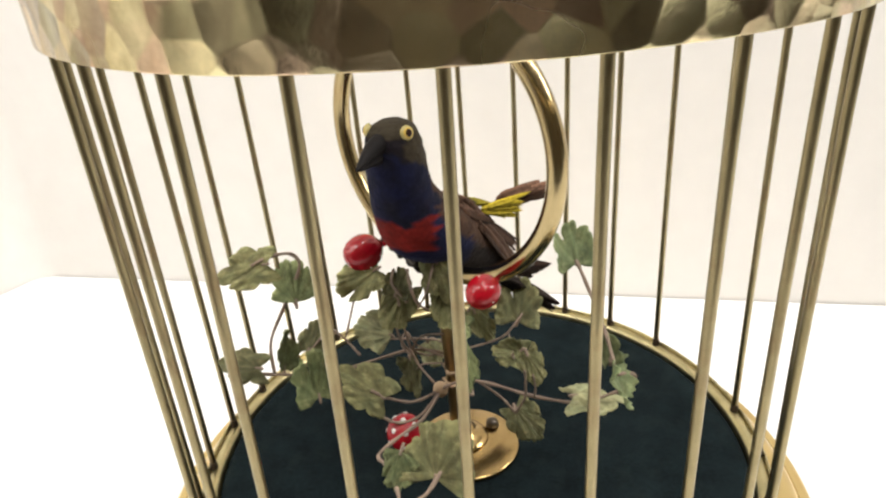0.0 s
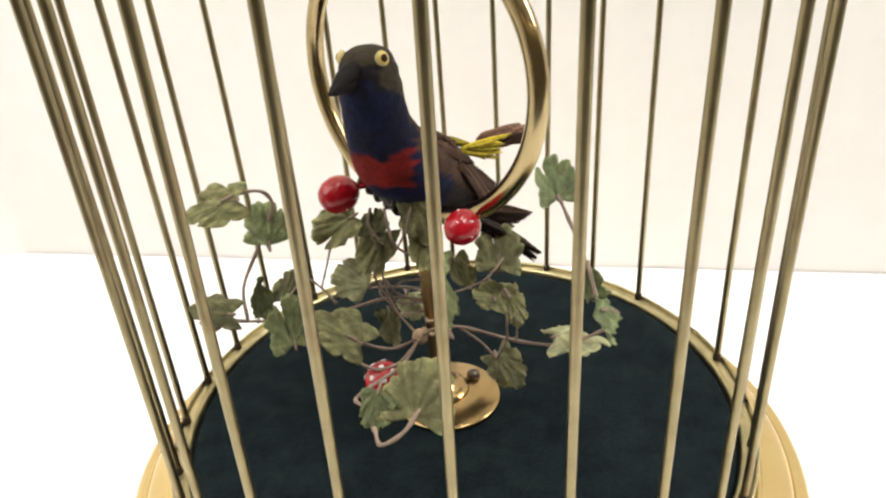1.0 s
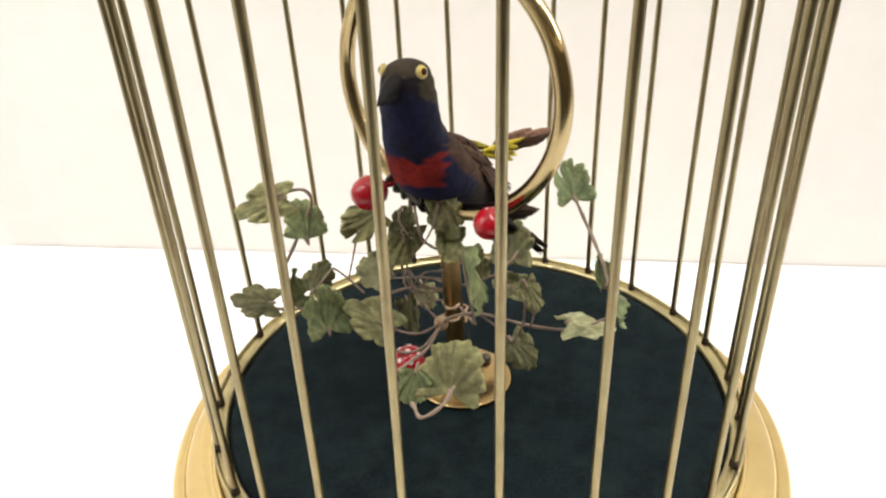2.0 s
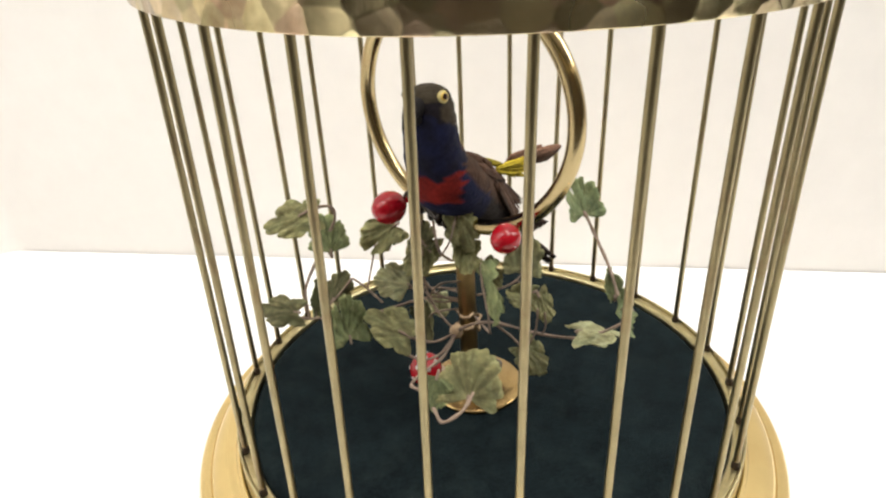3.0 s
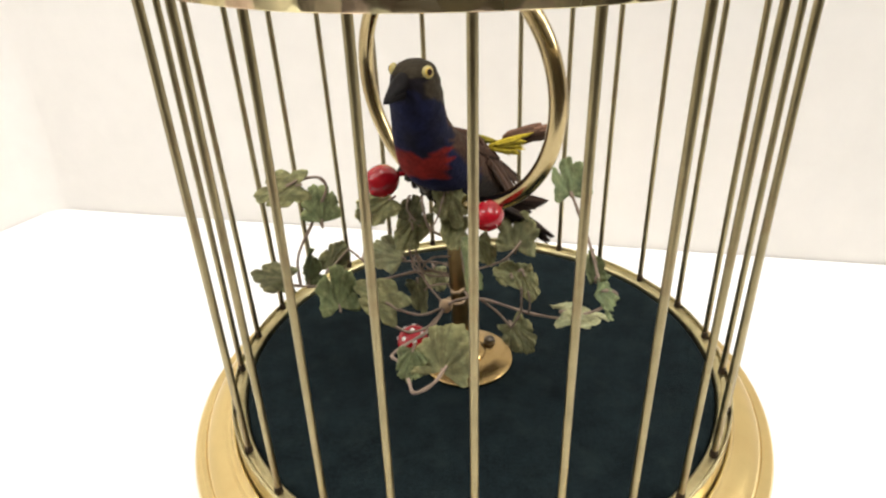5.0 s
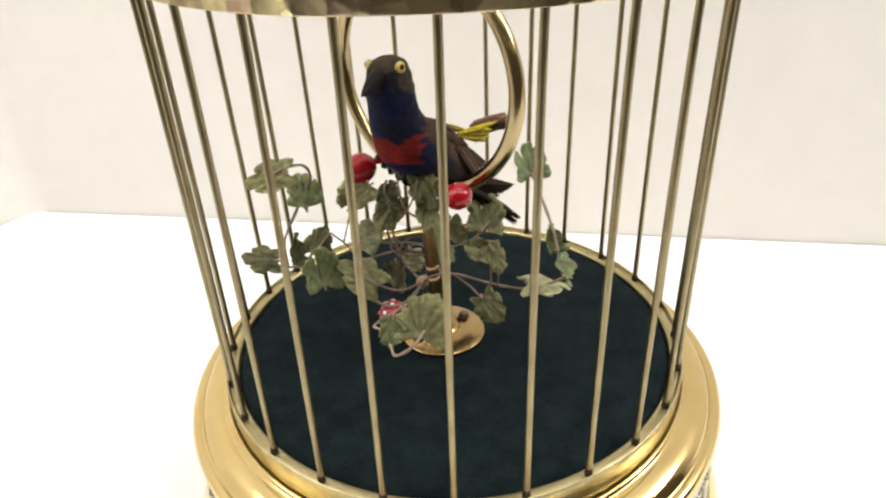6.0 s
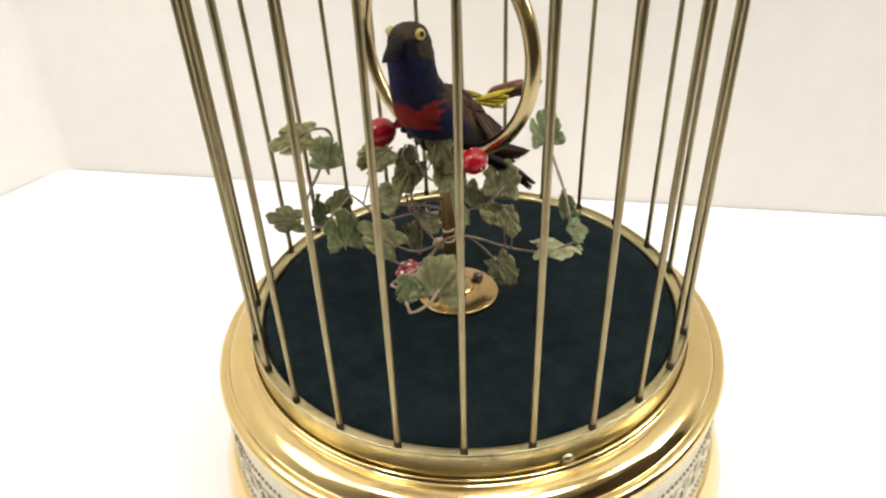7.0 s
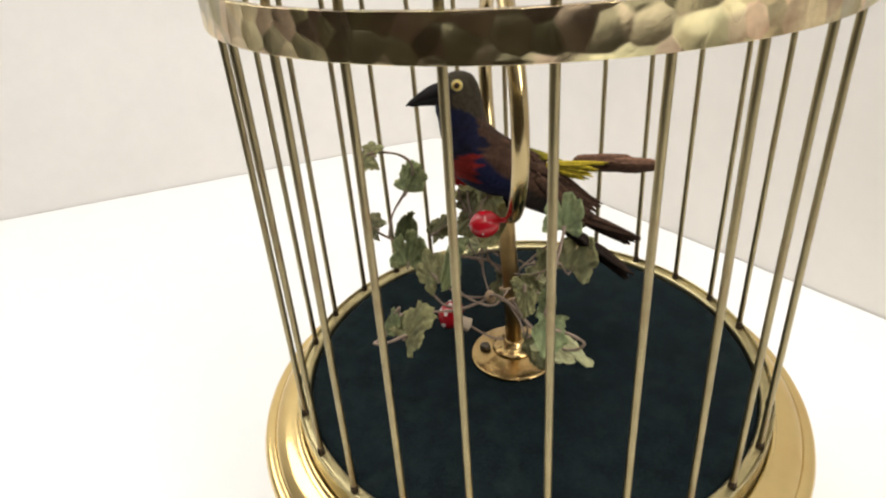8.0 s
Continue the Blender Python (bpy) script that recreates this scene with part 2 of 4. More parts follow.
def box(x0, x1, y0, y1, z0, z1, bevel=0.0, seg=2):
    bm = bmesh.new()
    bmesh.ops.create_cube(bm, size=1, matrix=Matrix.Translation(((x0 + x1) / 2, (y0 + y1) / 2, (z0 + z1) / 2)) @ Matrix.Diagonal((x1 - x0, y1 - y0, z1 - z0, 1)))
    if bevel:
        bmesh.ops.bevel(bm, geom=bm.edges[:], offset=bevel, segments=seg, affect="EDGES")
    return bm


# ---- room ----
def structure(name, bm, mat, label):
    return tagged(mesh_object(name, bm, mat, smooth=False), label, kind="structure")


WALL_YAW = math.radians(-9.65)
WALL_D = 0.2396


def wall_slab(length0, length1, thick, z0, z1):
    bm = box(length0, length1, 0, thick, z0, z1)
    bm.transform(Matrix.Rotation(WALL_YAW, 4, "Z") @ Matrix.Translation((0, WALL_D, 0)))
    return bm


CORNER = Vector((-0.335, 0.3000, 0))
SIDE_YAW = math.radians(63.0)
TURN = SIDE_YAW - WALL_YAW
ROUND = 0.022
TRIM = ROUND * math.tan(TURN / 2)
CORNER_X = (Matrix.Rotation(-WALL_YAW, 3, "Z") @ CORNER).x


def corner_piece():
    """The two walls meet in a soft, narrow curve."""
    bm = bmesh.new()
    d0 = Vector((math.cos(SIDE_YAW), math.sin(SIDE_YAW), 0))
    inward = Vector((math.sin(SIDE_YAW), -math.cos(SIDE_YAW), 0))
    centre = CORNER - d0 * TRIM + inward * ROUND
    rows = []
    for i in range(25):
        out = Matrix.Rotation(-TURN * i / 24, 3, "Z") @ -inward
        rows.append([bm.verts.new((*(centre + out * r)[:2], z)) for r, z in ((ROUND, -0.75), (ROUND, 1.6), (ROUND + 0.06, 1.6), (ROUND + 0.06, -0.75))])
    for a, b in zip(rows, rows[1:]):
        for k in range(4):
            bm.faces.new((a[k], a[(k + 1) % 4], b[(k + 1) % 4], b[k]))
    bm.faces.new(rows[0])
    bm.faces.new(rows[-1][::-1])
    return bm


bm_w = box(TRIM, 3.2, 0, 0.06, -0.75, 1.6)
bm_w.transform(Matrix.Translation(CORNER) @ Matrix.Rotation(math.pi + SIDE_YAW, 4, "Z") @ Matrix.Scale(-1, 4, (0, 1, 0)))
structure("wall_north", wall_slab(CORNER_X + TRIM, 2.2, 0.06, -0.75, 1.6), M_WALL, "cream painted wall behind the table")
structure("wall_west", bm_w, M_WALL, "cream painted side wall meeting the back wall")
structure("wall_corner", corner_piece(), M_WALL, "cream painted rounded wall corner")
# east and south walls are unseen, added dark to be mirrored in the metal
structure("wall_east", box(1.9, 1.96, -2.2, 0.3, -0.75, 1.6), M_WALL_DIM, "unseen wall in dark tan for dim reflections")
structure("wall_south", box(-2.2, 2.0, -2.06, -2.0, -0.75, 1.6), M_WALL_DIM, "unseen wall in dark tan for dim reflections")
structure("ceiling", box(-2.3, 2.0, -2.3, 0.5, 1.6, 1.66), M_CEILING, "plain pale ceiling")
structure("floor", box(-2.3, 2.0, -2.3, 0.5, -0.8, -0.75), M_FLOOR, "plain dim floor")


def table():
    t = thing("table", 0.6, -0.2, -0.75, "plain white table under the birdcage", "table")
    bm = box(-0.9, 1.4, -0.36, 0.6, -0.03, 0.0)
    n = Vector((-math.sin(WALL_YAW), math.cos(WALL_YAW), 0))
    bmesh.ops.bisect_plane(bm, geom=bm.verts[:] + bm.edges[:] + bm.faces[:], plane_co=n * (WALL_D - 0.001), plane_no=n, clear_outer=True)
    bmesh.ops.holes_fill(bm, edges=bm.edges[:])
    side = Matrix.Rotation(math.pi + SIDE_YAW, 3, "Z") @ Vector((0, -1, 0))
    bmesh.ops.bisect_plane(bm, geom=bm.verts[:] + bm.edges[:] + bm.faces[:], plane_co=CORNER - side * 0.001, plane_no=side, clear_outer=True)
    bmesh.ops.holes_fill(bm, edges=bm.edges[:])
    part("tabletop", bm, M_TABLE, t, smooth=False, cage=False)
    for x, y in ((-0.6, -0.33), (1.35, -0.33), (-0.2, 0.12), (1.3, -0.03)):
        part("leg", box(x - 0.02, x + 0.02, y - 0.02, y + 0.02, -0.75, -0.03, 0.003), M_TABLE, t, smooth=False, cage=False)


table()

# ---- birdcage ----
BARS, PHI, BAND_Z0, BAND_Z1 = 26, math.radians(-0.154), 1.587, 1.695
cage = thing("birdcage", 0, 0, 0, "round brass singing-bird cage with wire bars and gilt base", "birdcage")


def hammered(a, z):
    """Dents of a hammer, as depth at an angle and a height."""
    p = Vector((math.cos(a) * 13.0, math.sin(a) * 13.0, z * 13.0)) + 0.35 * Vector((noise.noise(Vector((a * 9, z * 9, 0))), noise.noise(Vector((a * 9, z * 9, 7))), 0))
    d = noise.voronoi(p)[0]
    return 0.0015 * min(0.45, d[0] ** 2) - 0.0004


# real wires stand a little out of true: degrees from an even ring
BAR_OFF = (-0.44, -0.18, -0.24, -0.34, -0.11, 0.18, -0.42, -0.74, -0.66, 0.64, 1.21, 0.95, 0.49, 0.65, 0.35, 0.27, 1.28, 1.00, 0.61, 0.01, -0.37, 0.22, -0.22, -0.36, -0.38, -0.47)
# and how far each one leans outwards and sideways, in degrees
BAR_LEAN = ((-0.34, 0.47), (-0.28, 0.36), (-0.02, 0.32), (0.20, 0.04), (0.06, -0.16), (-0.35, -0.31), (0.01, -0.01), (-0.20, 0.11), (-0.05, 0.12), (-0.12, 0.16), (-0.03, 0.06), (-0.00, -0.02), (0.05, 0.38), (0.00, 0.34), (0.00, 0.00), (0.12, 0.30), (0.26, 0.43), (0.47, 0.53), (0.50, 0.41), (0.48, 0.28), (-0.02, 0.00), (-0.01, 0.00), (-0.05, -0.01), (-0.15, 0.15), (-0.34, 0.39), (-0.21, 0.62))


def build_cage():
    part("base_moulding", lathe([(1.026, -0.20), (1.026, -0.094), (1.030, -0.087), (1.036, -0.085), (1.042, -0.088), (1.046, -0.095), (1.050, -0.099), (1.062, -0.0985), (1.082, -0.1000), (1.102, -0.1050),
         (1.120, -0.1130), (1.136, -0.1250), (1.148, -0.1390), (1.154, -0.1490), (1.158, -0.1530), (1.163, -0.1530), (1.170, -0.1500), (1.180, -0.1510), (1.191, -0.1570), (1.199, -0.1670),
         (1.203, -0.1800), (1.202, -0.1940), (1.197, -0.2060), (1.189, -0.2130), (1.188, -0.2170), (1.190, -0.2200), (1.190, -0.2260), (1.186, -0.2300), (1.1, -0.230), (1.1, -0.2)], 192, closed=True), M_GOLD, cage, "polished gilt brass moulding")
    part("embossed_band", lathe([(1.12, -0.231), (1.180, -0.231), (1.182, -0.24), (1.194, -0.42), (1.208, -0.56), (1.214, -0.60), (1.12, -0.60)], 160, closed=True), M_EMBOSS, cage, "pale embossed band with beaded borders")

    def on_band(z):
        return 1.182 + (z + 0.24) * -0.075

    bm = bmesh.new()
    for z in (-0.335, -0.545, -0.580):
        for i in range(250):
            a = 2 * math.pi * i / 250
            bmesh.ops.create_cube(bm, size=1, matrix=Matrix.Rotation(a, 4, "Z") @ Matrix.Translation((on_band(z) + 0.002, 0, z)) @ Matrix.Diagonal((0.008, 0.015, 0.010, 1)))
    tagged(part("beading", bm, M_BEAD, cage, "rows of small dashes with shade in their colour"), kind="stuff")
    # a running ornament of small rings and upright leaves between the beaded rows
    bm = bmesh.new()
    for i in range(72):
        a = 2 * math.pi * i / 72
        turn = Matrix.Rotation(a, 4, "Z")
        ring = [turn @ Vector((on_band(-0.44 + 0.040 * math.sin(q)) + 0.004, 0.040 * math.cos(q), -0.44 + 0.040 * math.sin(q))) for q in [2 * math.pi * k / 12 for k in range(12)]]
        tube(ring, 0.0055, 5, loop=True, into=bm)
        half = Matrix.Rotation(a + math.pi / 72, 4, "Z")
        tube([half @ Vector((on_band(z) + 0.003, 0, z)) for z in (-0.38, -0.43, -0.48, -0.51)], lambda q: 0.003 + 0.007 * math.sin(math.pi * q), 6, into=bm)
    tagged(part("relief", bm, M_EMBOSS, cage, "running relief of rings and leaves"), kind="stuff")
    part("base_bowl", lathe([(1.15, -0.602), (1.216, -0.604), (1.240, -0.640), (1.272, -0.72), (1.295, -0.80), (1.300, -0.84), (1.295, -0.9), (1.27, -0.98), (1.25, -1.04), (1.25, -1.1), (1.28, -1.13),
         (1.32, -1.18), (1.33, -1.24), (1.325, -1.2857), (1.1, -1.2857)], 160, closed=True), M_GOLD, cage, "bulging gilt brass foot")
    part("rim_strip", lathe([(1.020, -0.16), (1.0245, -0.08), (1.0245, 0.008), (1.0235, 0.022), (1.0205, 0.027), (1.0165, 0.0265), (1.0140, 0.021), (1.0138, -0.1), (1.012, -0.16)], 160, closed=True), M_STRIP, cage,
         "narrow worn brass strip holding the bars")
    part("rim_lip", lathe([(0.968, -0.06), (0.969, -0.008), (0.972, 0.007), (0.977, 0.013), (0.984, 0.016), (0.994, 0.0165), (1.006, 0.0150), (1.0132, 0.0140), (1.0132, -0.06)], 160, closed=True, wobble=lambda a, z: 0.0016 * noise.noise(Vector((a * 6, z * 40, 2)))), M_LIP, cage, "pale worn brass lip round the velvet")
    rv = part("rivet", ball((0, 0, 0), (0.028, 0.028, 0.020), u=16, v=8), M_STRIP, cage, "round brass rivet head")
    rv.matrix_basis = Matrix.Identity(4)
    a = -math.pi / 2 + PHI + 1.52 * 2 * math.pi / BARS
    rv.data.transform(CAGE.inverted())
    rv.data.transform(CAGE @ Matrix.Translation((1.024 * math.cos(a), 1.024 * math.sin(a), -0.068)) @ Matrix.Rotation(a, 4, "Z") @ Matrix.Rotation(math.pi / 2, 4, "Y"))
    part("velvet_floor", lathe([(0.0001, 0.012), (0.3, 0.012), (0.6, 0.011), (0.8, 0.010), (0.90, 0.0095), (0.935, 0.006), (0.955, -0.002), (0.9655, -0.016), (0.967, -0.1), (0.0001, -0.1)], 96), M_VELVET, cage, "dark bottle-green velvet pad")
    # bars: straight up to the band, then bent over into the dome
    line = [(1.0, 0, -0.03), (0.9988, 0, 0.4), (0.997, 0, 0.9), (0.9955, 0, 1.4), (0.9945, 0, 1.69), (0.968, 0, 1.85), (0.88, 0, 2.05), (0.72, 0, 2.26), (0.48, 0, 2.40), (0.2, 0, 2.47), (0.06, 0, 2.48)]
    bar = None
    for k in range(BARS):
        m = Matrix.Rotation(-math.pi / 2 + PHI + k * 2 * math.pi / BARS + math.radians(BAR_OFF[k]), 4, "Z")
        if bar is None:
            bar = part("bar", tube(smooth_path(line, 4), 0.0117, 10), M_BAR, cage, "thin aged brass wire bar")
            first = bar
        else:
            bar = new("bar", first.data)
            hang(bar, cage)
            tagged(bar, "thin aged brass wire bar")
        foot = Matrix.Translation((S, 0, Z0))
        lean = Matrix.Rotation(math.radians(BAR_LEAN[k][0]), 4, "Y") @ Matrix.Rotation(math.radians(-BAR_LEAN[k][1]), 4, "X")
        bar.matrix_basis = m @ foot @ lean @ foot.inverted()
        if k == 0:
            hole = part("bar_socket", lathe([(0.010, 0.012), (0.0150, 0.012), (0.0145, 0.026), (0.0130, 0.046), (0.010, 0.048)], 14, centre=(1.0, 0), closed=True), M_SOCKET, cage, "dark socket at the foot of a bar")
            first_hole = hole
        else:
            hole = new("bar_socket", first_hole.data)
            hang(hole, cage)
            tagged(hole, "dark socket at the foot of a bar")
        hole.matrix_basis = m
    zs = [BAND_Z0 + 0.003 + (BAND_Z1 - BAND_Z0 - 0.006) * i / 12 for i in range(13)]
    prof = [(1.006, BAND_Z0), (1.0258, BAND_Z0), (1.0268, BAND_Z0 + 0.0006), (1.027, BAND_Z0 + 0.0018)] + [(1.027, z) for z in zs] + [(1.027, BAND_Z1 - 0.0018), (1.0268, BAND_Z1 - 0.0006), (1.0258, BAND_Z1), (1.006, BAND_Z1)]
    bm = lathe(prof, 360, closed=True, wobble=lambda a, z: hammered(a, z) if BAND_Z0 + 0.002 < z < BAND_Z1 - 0.002 else 0)
    for v in bm.verts:
        # the band sits a little crooked
        v.co.z += 0.028 * max(0.0, (-v.co.x - 0.3) / 0.7) ** 1.5
    part("hammered_band", bm, M_BAND, cage, "hammered antique brass band round the bars")
    part("crown", lathe([(0.0001, 2.56), (0.03, 2.55), (0.05, 2.52), (0.03, 2.5), (0.1, 2.495), (0.1, 2.465), (0.0001, 2.46)], 32), M_GOLD, cage, "small brass crown plate")


build_cage()

# ---- perch stand ----
HOOP_C, HOOP_AZ, HOOP_R, HOOP_Q = Vector((-0.079, -0.040, 1.186)), math.radians(-42.7), 0.447, 0.935
HOOP_H = Vector((math.cos(HOOP_AZ), math.sin(HOOP_AZ), 0))
POST_X, POST_Y = -0.066, -0.004


def hoop_at(deg):
    a = math.radians(deg)
    return HOOP_C + HOOP_R * (math.sin(a) * HOOP_H - HOOP_Q * math.cos(a) * Vector((0, 0, 1)))


def build_perch():
    t = thing("perch_stand", POST_X * S, POST_Y * S, Z0, "brass perch post with a large hoop, screwed to the velvet", "perch")
    part("flange", lathe([(0.0001, 0.034), (0.05, 0.034), (0.186, 0.030), (0.193, 0.026), (0.195, 0.016), (0.19, 0.012), (0.0001, 0.012)], 64, centre=(-0.042, -0.030)), M_FLANGE, t, "round polished brass base plate")
    part("collar", lathe([(0.03, 0.034), (0.098, 0.034), (0.094, 0.042), (0.078, 0.052), (0.052, 0.056), (0.045, 0.075), (0.036, 0.08), (0.03, 0.08)], 48, centre=(POST_X + 0.006, POST_Y - 0.003), closed=True), M_FLANGE, t, "raised polished collar")
    for x, y in ((0.055, 0.055), (-0.155, -0.10)):
        bm = lathe([(0.0001, 0.062), (0.012, 0.06), (0.022, 0.052), (0.026, 0.034), (0.0001, 0.033)], 16, centre=(x, y))
        part("screw", bm, M_SCREW, t, "dark round-headed screw")
    part("post", tube(smooth_path([(POST_X, POST_Y, 0.03), (POST_X - 0.001, POST_Y - 0.003, 0.3), (-0.076, -0.020, 0.6), (-0.078, -0.024, 0.76)], 5), 0.036, 18), M_POST, t, "tarnished brass tube")
    part("hoop", tube([hoop_at(i * 3.75) for i in range(96)], 0.0285, 16, loop=True), M_HOOP, t, "polished brass hoop")
    part("hoop_clamp", ball(hoop_at(0) + Vector((0, 0, -0.01)), (0.045, 0.045, 0.04), u=18, v=12), M_HOOP, t, "rounded brass clamp")


build_perch()

# ---- bird figure ----
BIRD_O, BIRD_B, BIRD_L = Vector((-0.193, -0.138, 0.030)), Vector((0.62, 0.785, 0)), Vector((0.785, -0.62, 0))
HEAD_F, HEAD_L = Vector((-0.42, -0.907, 0)), Vector((0.907, -0.42, 0))


def bird_point(s, lat, z):
    return BIRD_O + s * BIRD_B + lat * BIRD_L + Vector((0, 0, z))


def painted(name, rough, bump, scale):
    """A surface that takes its colour from the mesh, with barbs of feather as relief."""
    m = bpy.data.materials.new(name)
    m.use_nodes = True
    nt = m.node_tree
    b = nt.nodes["Principled BSDF"]
    at = nt.nodes.new("ShaderNodeAttribute")
    at.attribute_name = "plumage"
    co = nt.nodes.new("ShaderNodeTexCoord")
    no = nt.nodes.new("ShaderNodeTexNoise")
    no.inputs["Scale"].default_value, no.inputs["Detail"].default_value = scale, 6
    nt.links.new(co.outputs["Object"], no.inputs["Vector"])
    rg = nt.nodes.new("ShaderNodeMapRange")
    rg.inputs[1].default_value, rg.inputs[2].default_value, rg.inputs[3].default_value, rg.inputs[4].default_value = 0.3, 0.7, 0.72, 1.28
    nt.links.new(no.outputs["Fac"], rg.inputs[0])
    mx = nt.nodes.new("ShaderNodeMix")
    mx.data_type, mx.blend_type = "RGBA", "MULTIPLY"
    mx.inputs[0].default_value = 1.0
    nt.links.new(at.outputs["Color"], mx.inputs[6])
    nt.links.new(rg.outputs[0], mx.inputs[7])
    nt.links.new(mx.outputs[2], b.inputs["Base Color"])
    bu = nt.nodes.new("ShaderNodeBump")
    bu.inputs["Strength"].default_value, bu.inputs["Distance"].default_value = bump, 0.0006
    nt.links.new(no.outputs["Fac"], bu.inputs["Height"])
    nt.links.new(bu.outputs[0], b.inputs["Normal"])
    b.inputs["Roughness"].default_value = rough
    b.inputs["Specular IOR Level"].default_value = 0.12
    b.inputs["Sheen Weight"].default_value = 0.01
    return m


M_PLUME = painted("bird_plumage", 0.75, 0.5, 900)
M_BEAK = material("black_horn", (0.010, 0.008, 0.008), 0.55, 0.0, 0.3, 500, spec=0.12)
M_IRIS = material("yellow_glass_eye", (0.60, 0.40, 0.05), 0.3, 0.0, 0.1, 500)
M_RIM = material("pale_glass_eye_rim", (0.52, 0.43, 0.17), 0.2, 0.0, 0.1, 500)
M_PUPIL = material("dark_brown_glass_pupil", (0.030, 0.012, 0.006), 0.25, 0.0, 0.1, 500, spec=0.3)
M_FOOT = material("dark_foot", (0.035, 0.026, 0.02), 0.35, 0.5, 0.3, 600)

OLIVE, NAVY, BLUE, RED, BROWN, DARK, YELLOW = (0.040, 0.031, 0.019), (0.008, 0.008, 0.018), (0.008, 0.010, 0.036), (0.17, 0.012, 0.009), (0.066, 0.035, 0.022), (0.018, 0.013, 0.011), (0.50, 0.38, 0.03)


def build_bird():
    bm = bmesh.new()
    col = bm.verts.layers.float_color.new("plumage")
    # front (belly) and back points of each cross-section, and its half width: (s, z, s, z, w)
    secs = [(-0.034, 1.268, 0.026, 1.272, 0.036), (-0.066, 1.250, 0.052, 1.256, 0.066), (-0.083, 1.222, 0.069, 1.222, 0.079), (-0.091, 1.185, 0.078, 1.180, 0.086),
            (-0.090, 1.135, 0.086, 1.130, 0.092), (-0.081, 1.075, 0.100, 1.080, 0.097), (-0.072, 1.010, 0.130, 1.045, 0.104), (-0.062, 0.950, 0.160, 1.015, 0.108),
            (-0.048, 0.905, 0.200, 0.985, 0.118), (-0.018, 0.856, 0.245, 0.945, 0.120), (0.040, 0.811, 0.295, 0.905, 0.114), (0.105, 0.774, 0.345, 0.862, 0.104),
            (0.180, 0.732, 0.395, 0.815, 0.088), (0.265, 0.685, 0.440, 0.768, 0.068), (0.350, 0.640, 0.480, 0.718, 0.050), (0.430, 0.590, 0.515, 0.665, 0.036), (0.49, 0.56, 0.53, 0.61, 0.016)]
    fine = []
    for i in range(len(secs) - 1):
        for k in range(4):
            t = k / 4
            p = [secs[min(max(i + j, 0), len(secs) - 1)] for j in (-1, 0, 1, 2)]
            fine.append([0.5 * (2 * b + (c - a) * t + (2 * a - 5 * b + 4 * c - d) * t * t + (3 * b - a - 3 * c + d) * t ** 3) for a, b, c, d in zip(*p)])
    fine.append(list(secs[-1]))
    rings, segs = [], 40
    for s0, z0, s1, z1, w in fine:
        ring = []
        for k in range(segs):
            a = 2 * math.pi * k / segs
            q = (1 - math.cos(a)) / 2
            s, z = s0 + (s1 - s0) * q, z0 + (z1 - z0) * q
            lat = w * math.sin(a) + 0.010 * min(1.0, max(0.0, (z - 1.02) / 0.08))
            turn = min(1.0, max(0.0, (z - 1.06) / 0.1))
            p = bird_point(s, lat, z)
            ph = BIRD_O - s * HEAD_F + lat * HEAD_L + Vector((0, 0, z))
            p = p.lerp(ph, turn)
            n = noise.noise(p * 22)
            p += (p - bird_point((s0 + s1) / 2, 0, (z0 + z1) / 2)).normalized() * 0.004 * noise.noise(p * 45)
            v = bm.verts.new(p)
            front = math.cos(a) + 0.25 * n
            edge = 0.018 * noise.noise(p * 60) + 0.012 * n
            if z > 1.15 + 0.05 * front + edge:
                c = Vector(OLIVE) * (1.0 if front > -0.2 else 0.8)
                if front > 0.5 and z < 1.235:
                    c = Vector((0.012, 0.009, 0.012))
            elif z + edge > 1.0 - 0.02 * front:
                c = Vector(BLUE).lerp(Vector(NAVY), 0.5 + 0.8 * n) if front > -0.45 else Vector(BROWN) * 0.8
            elif z + edge > 0.886 - 0.035 * (1 - front) and front > -0.25 and s < 0.040 + edge:
                c = Vector(RED) * (0.9 + 0.6 * n)
            elif front > -0.1:
                c = Vector(BLUE) * (0.9 + 0.5 * n) if s < 0.22 else Vector(DARK)
            else:
                c = Vector(BROWN) * (0.9 + 0.7 * n)
            v[col] = (*[max(0.002, q_) for q_ in c], 1)
            ring.append(v)
        rings.append(ring)
    for a, b in zip(rings, rings[1:]):
        for k in range(segs):
            bm.faces.new((a[k], a[(k + 1) % segs], b[(k + 1) % segs], b[k]))
    bm.faces.new(rings[0])
    bm.faces.new(rings[-1][::-1])

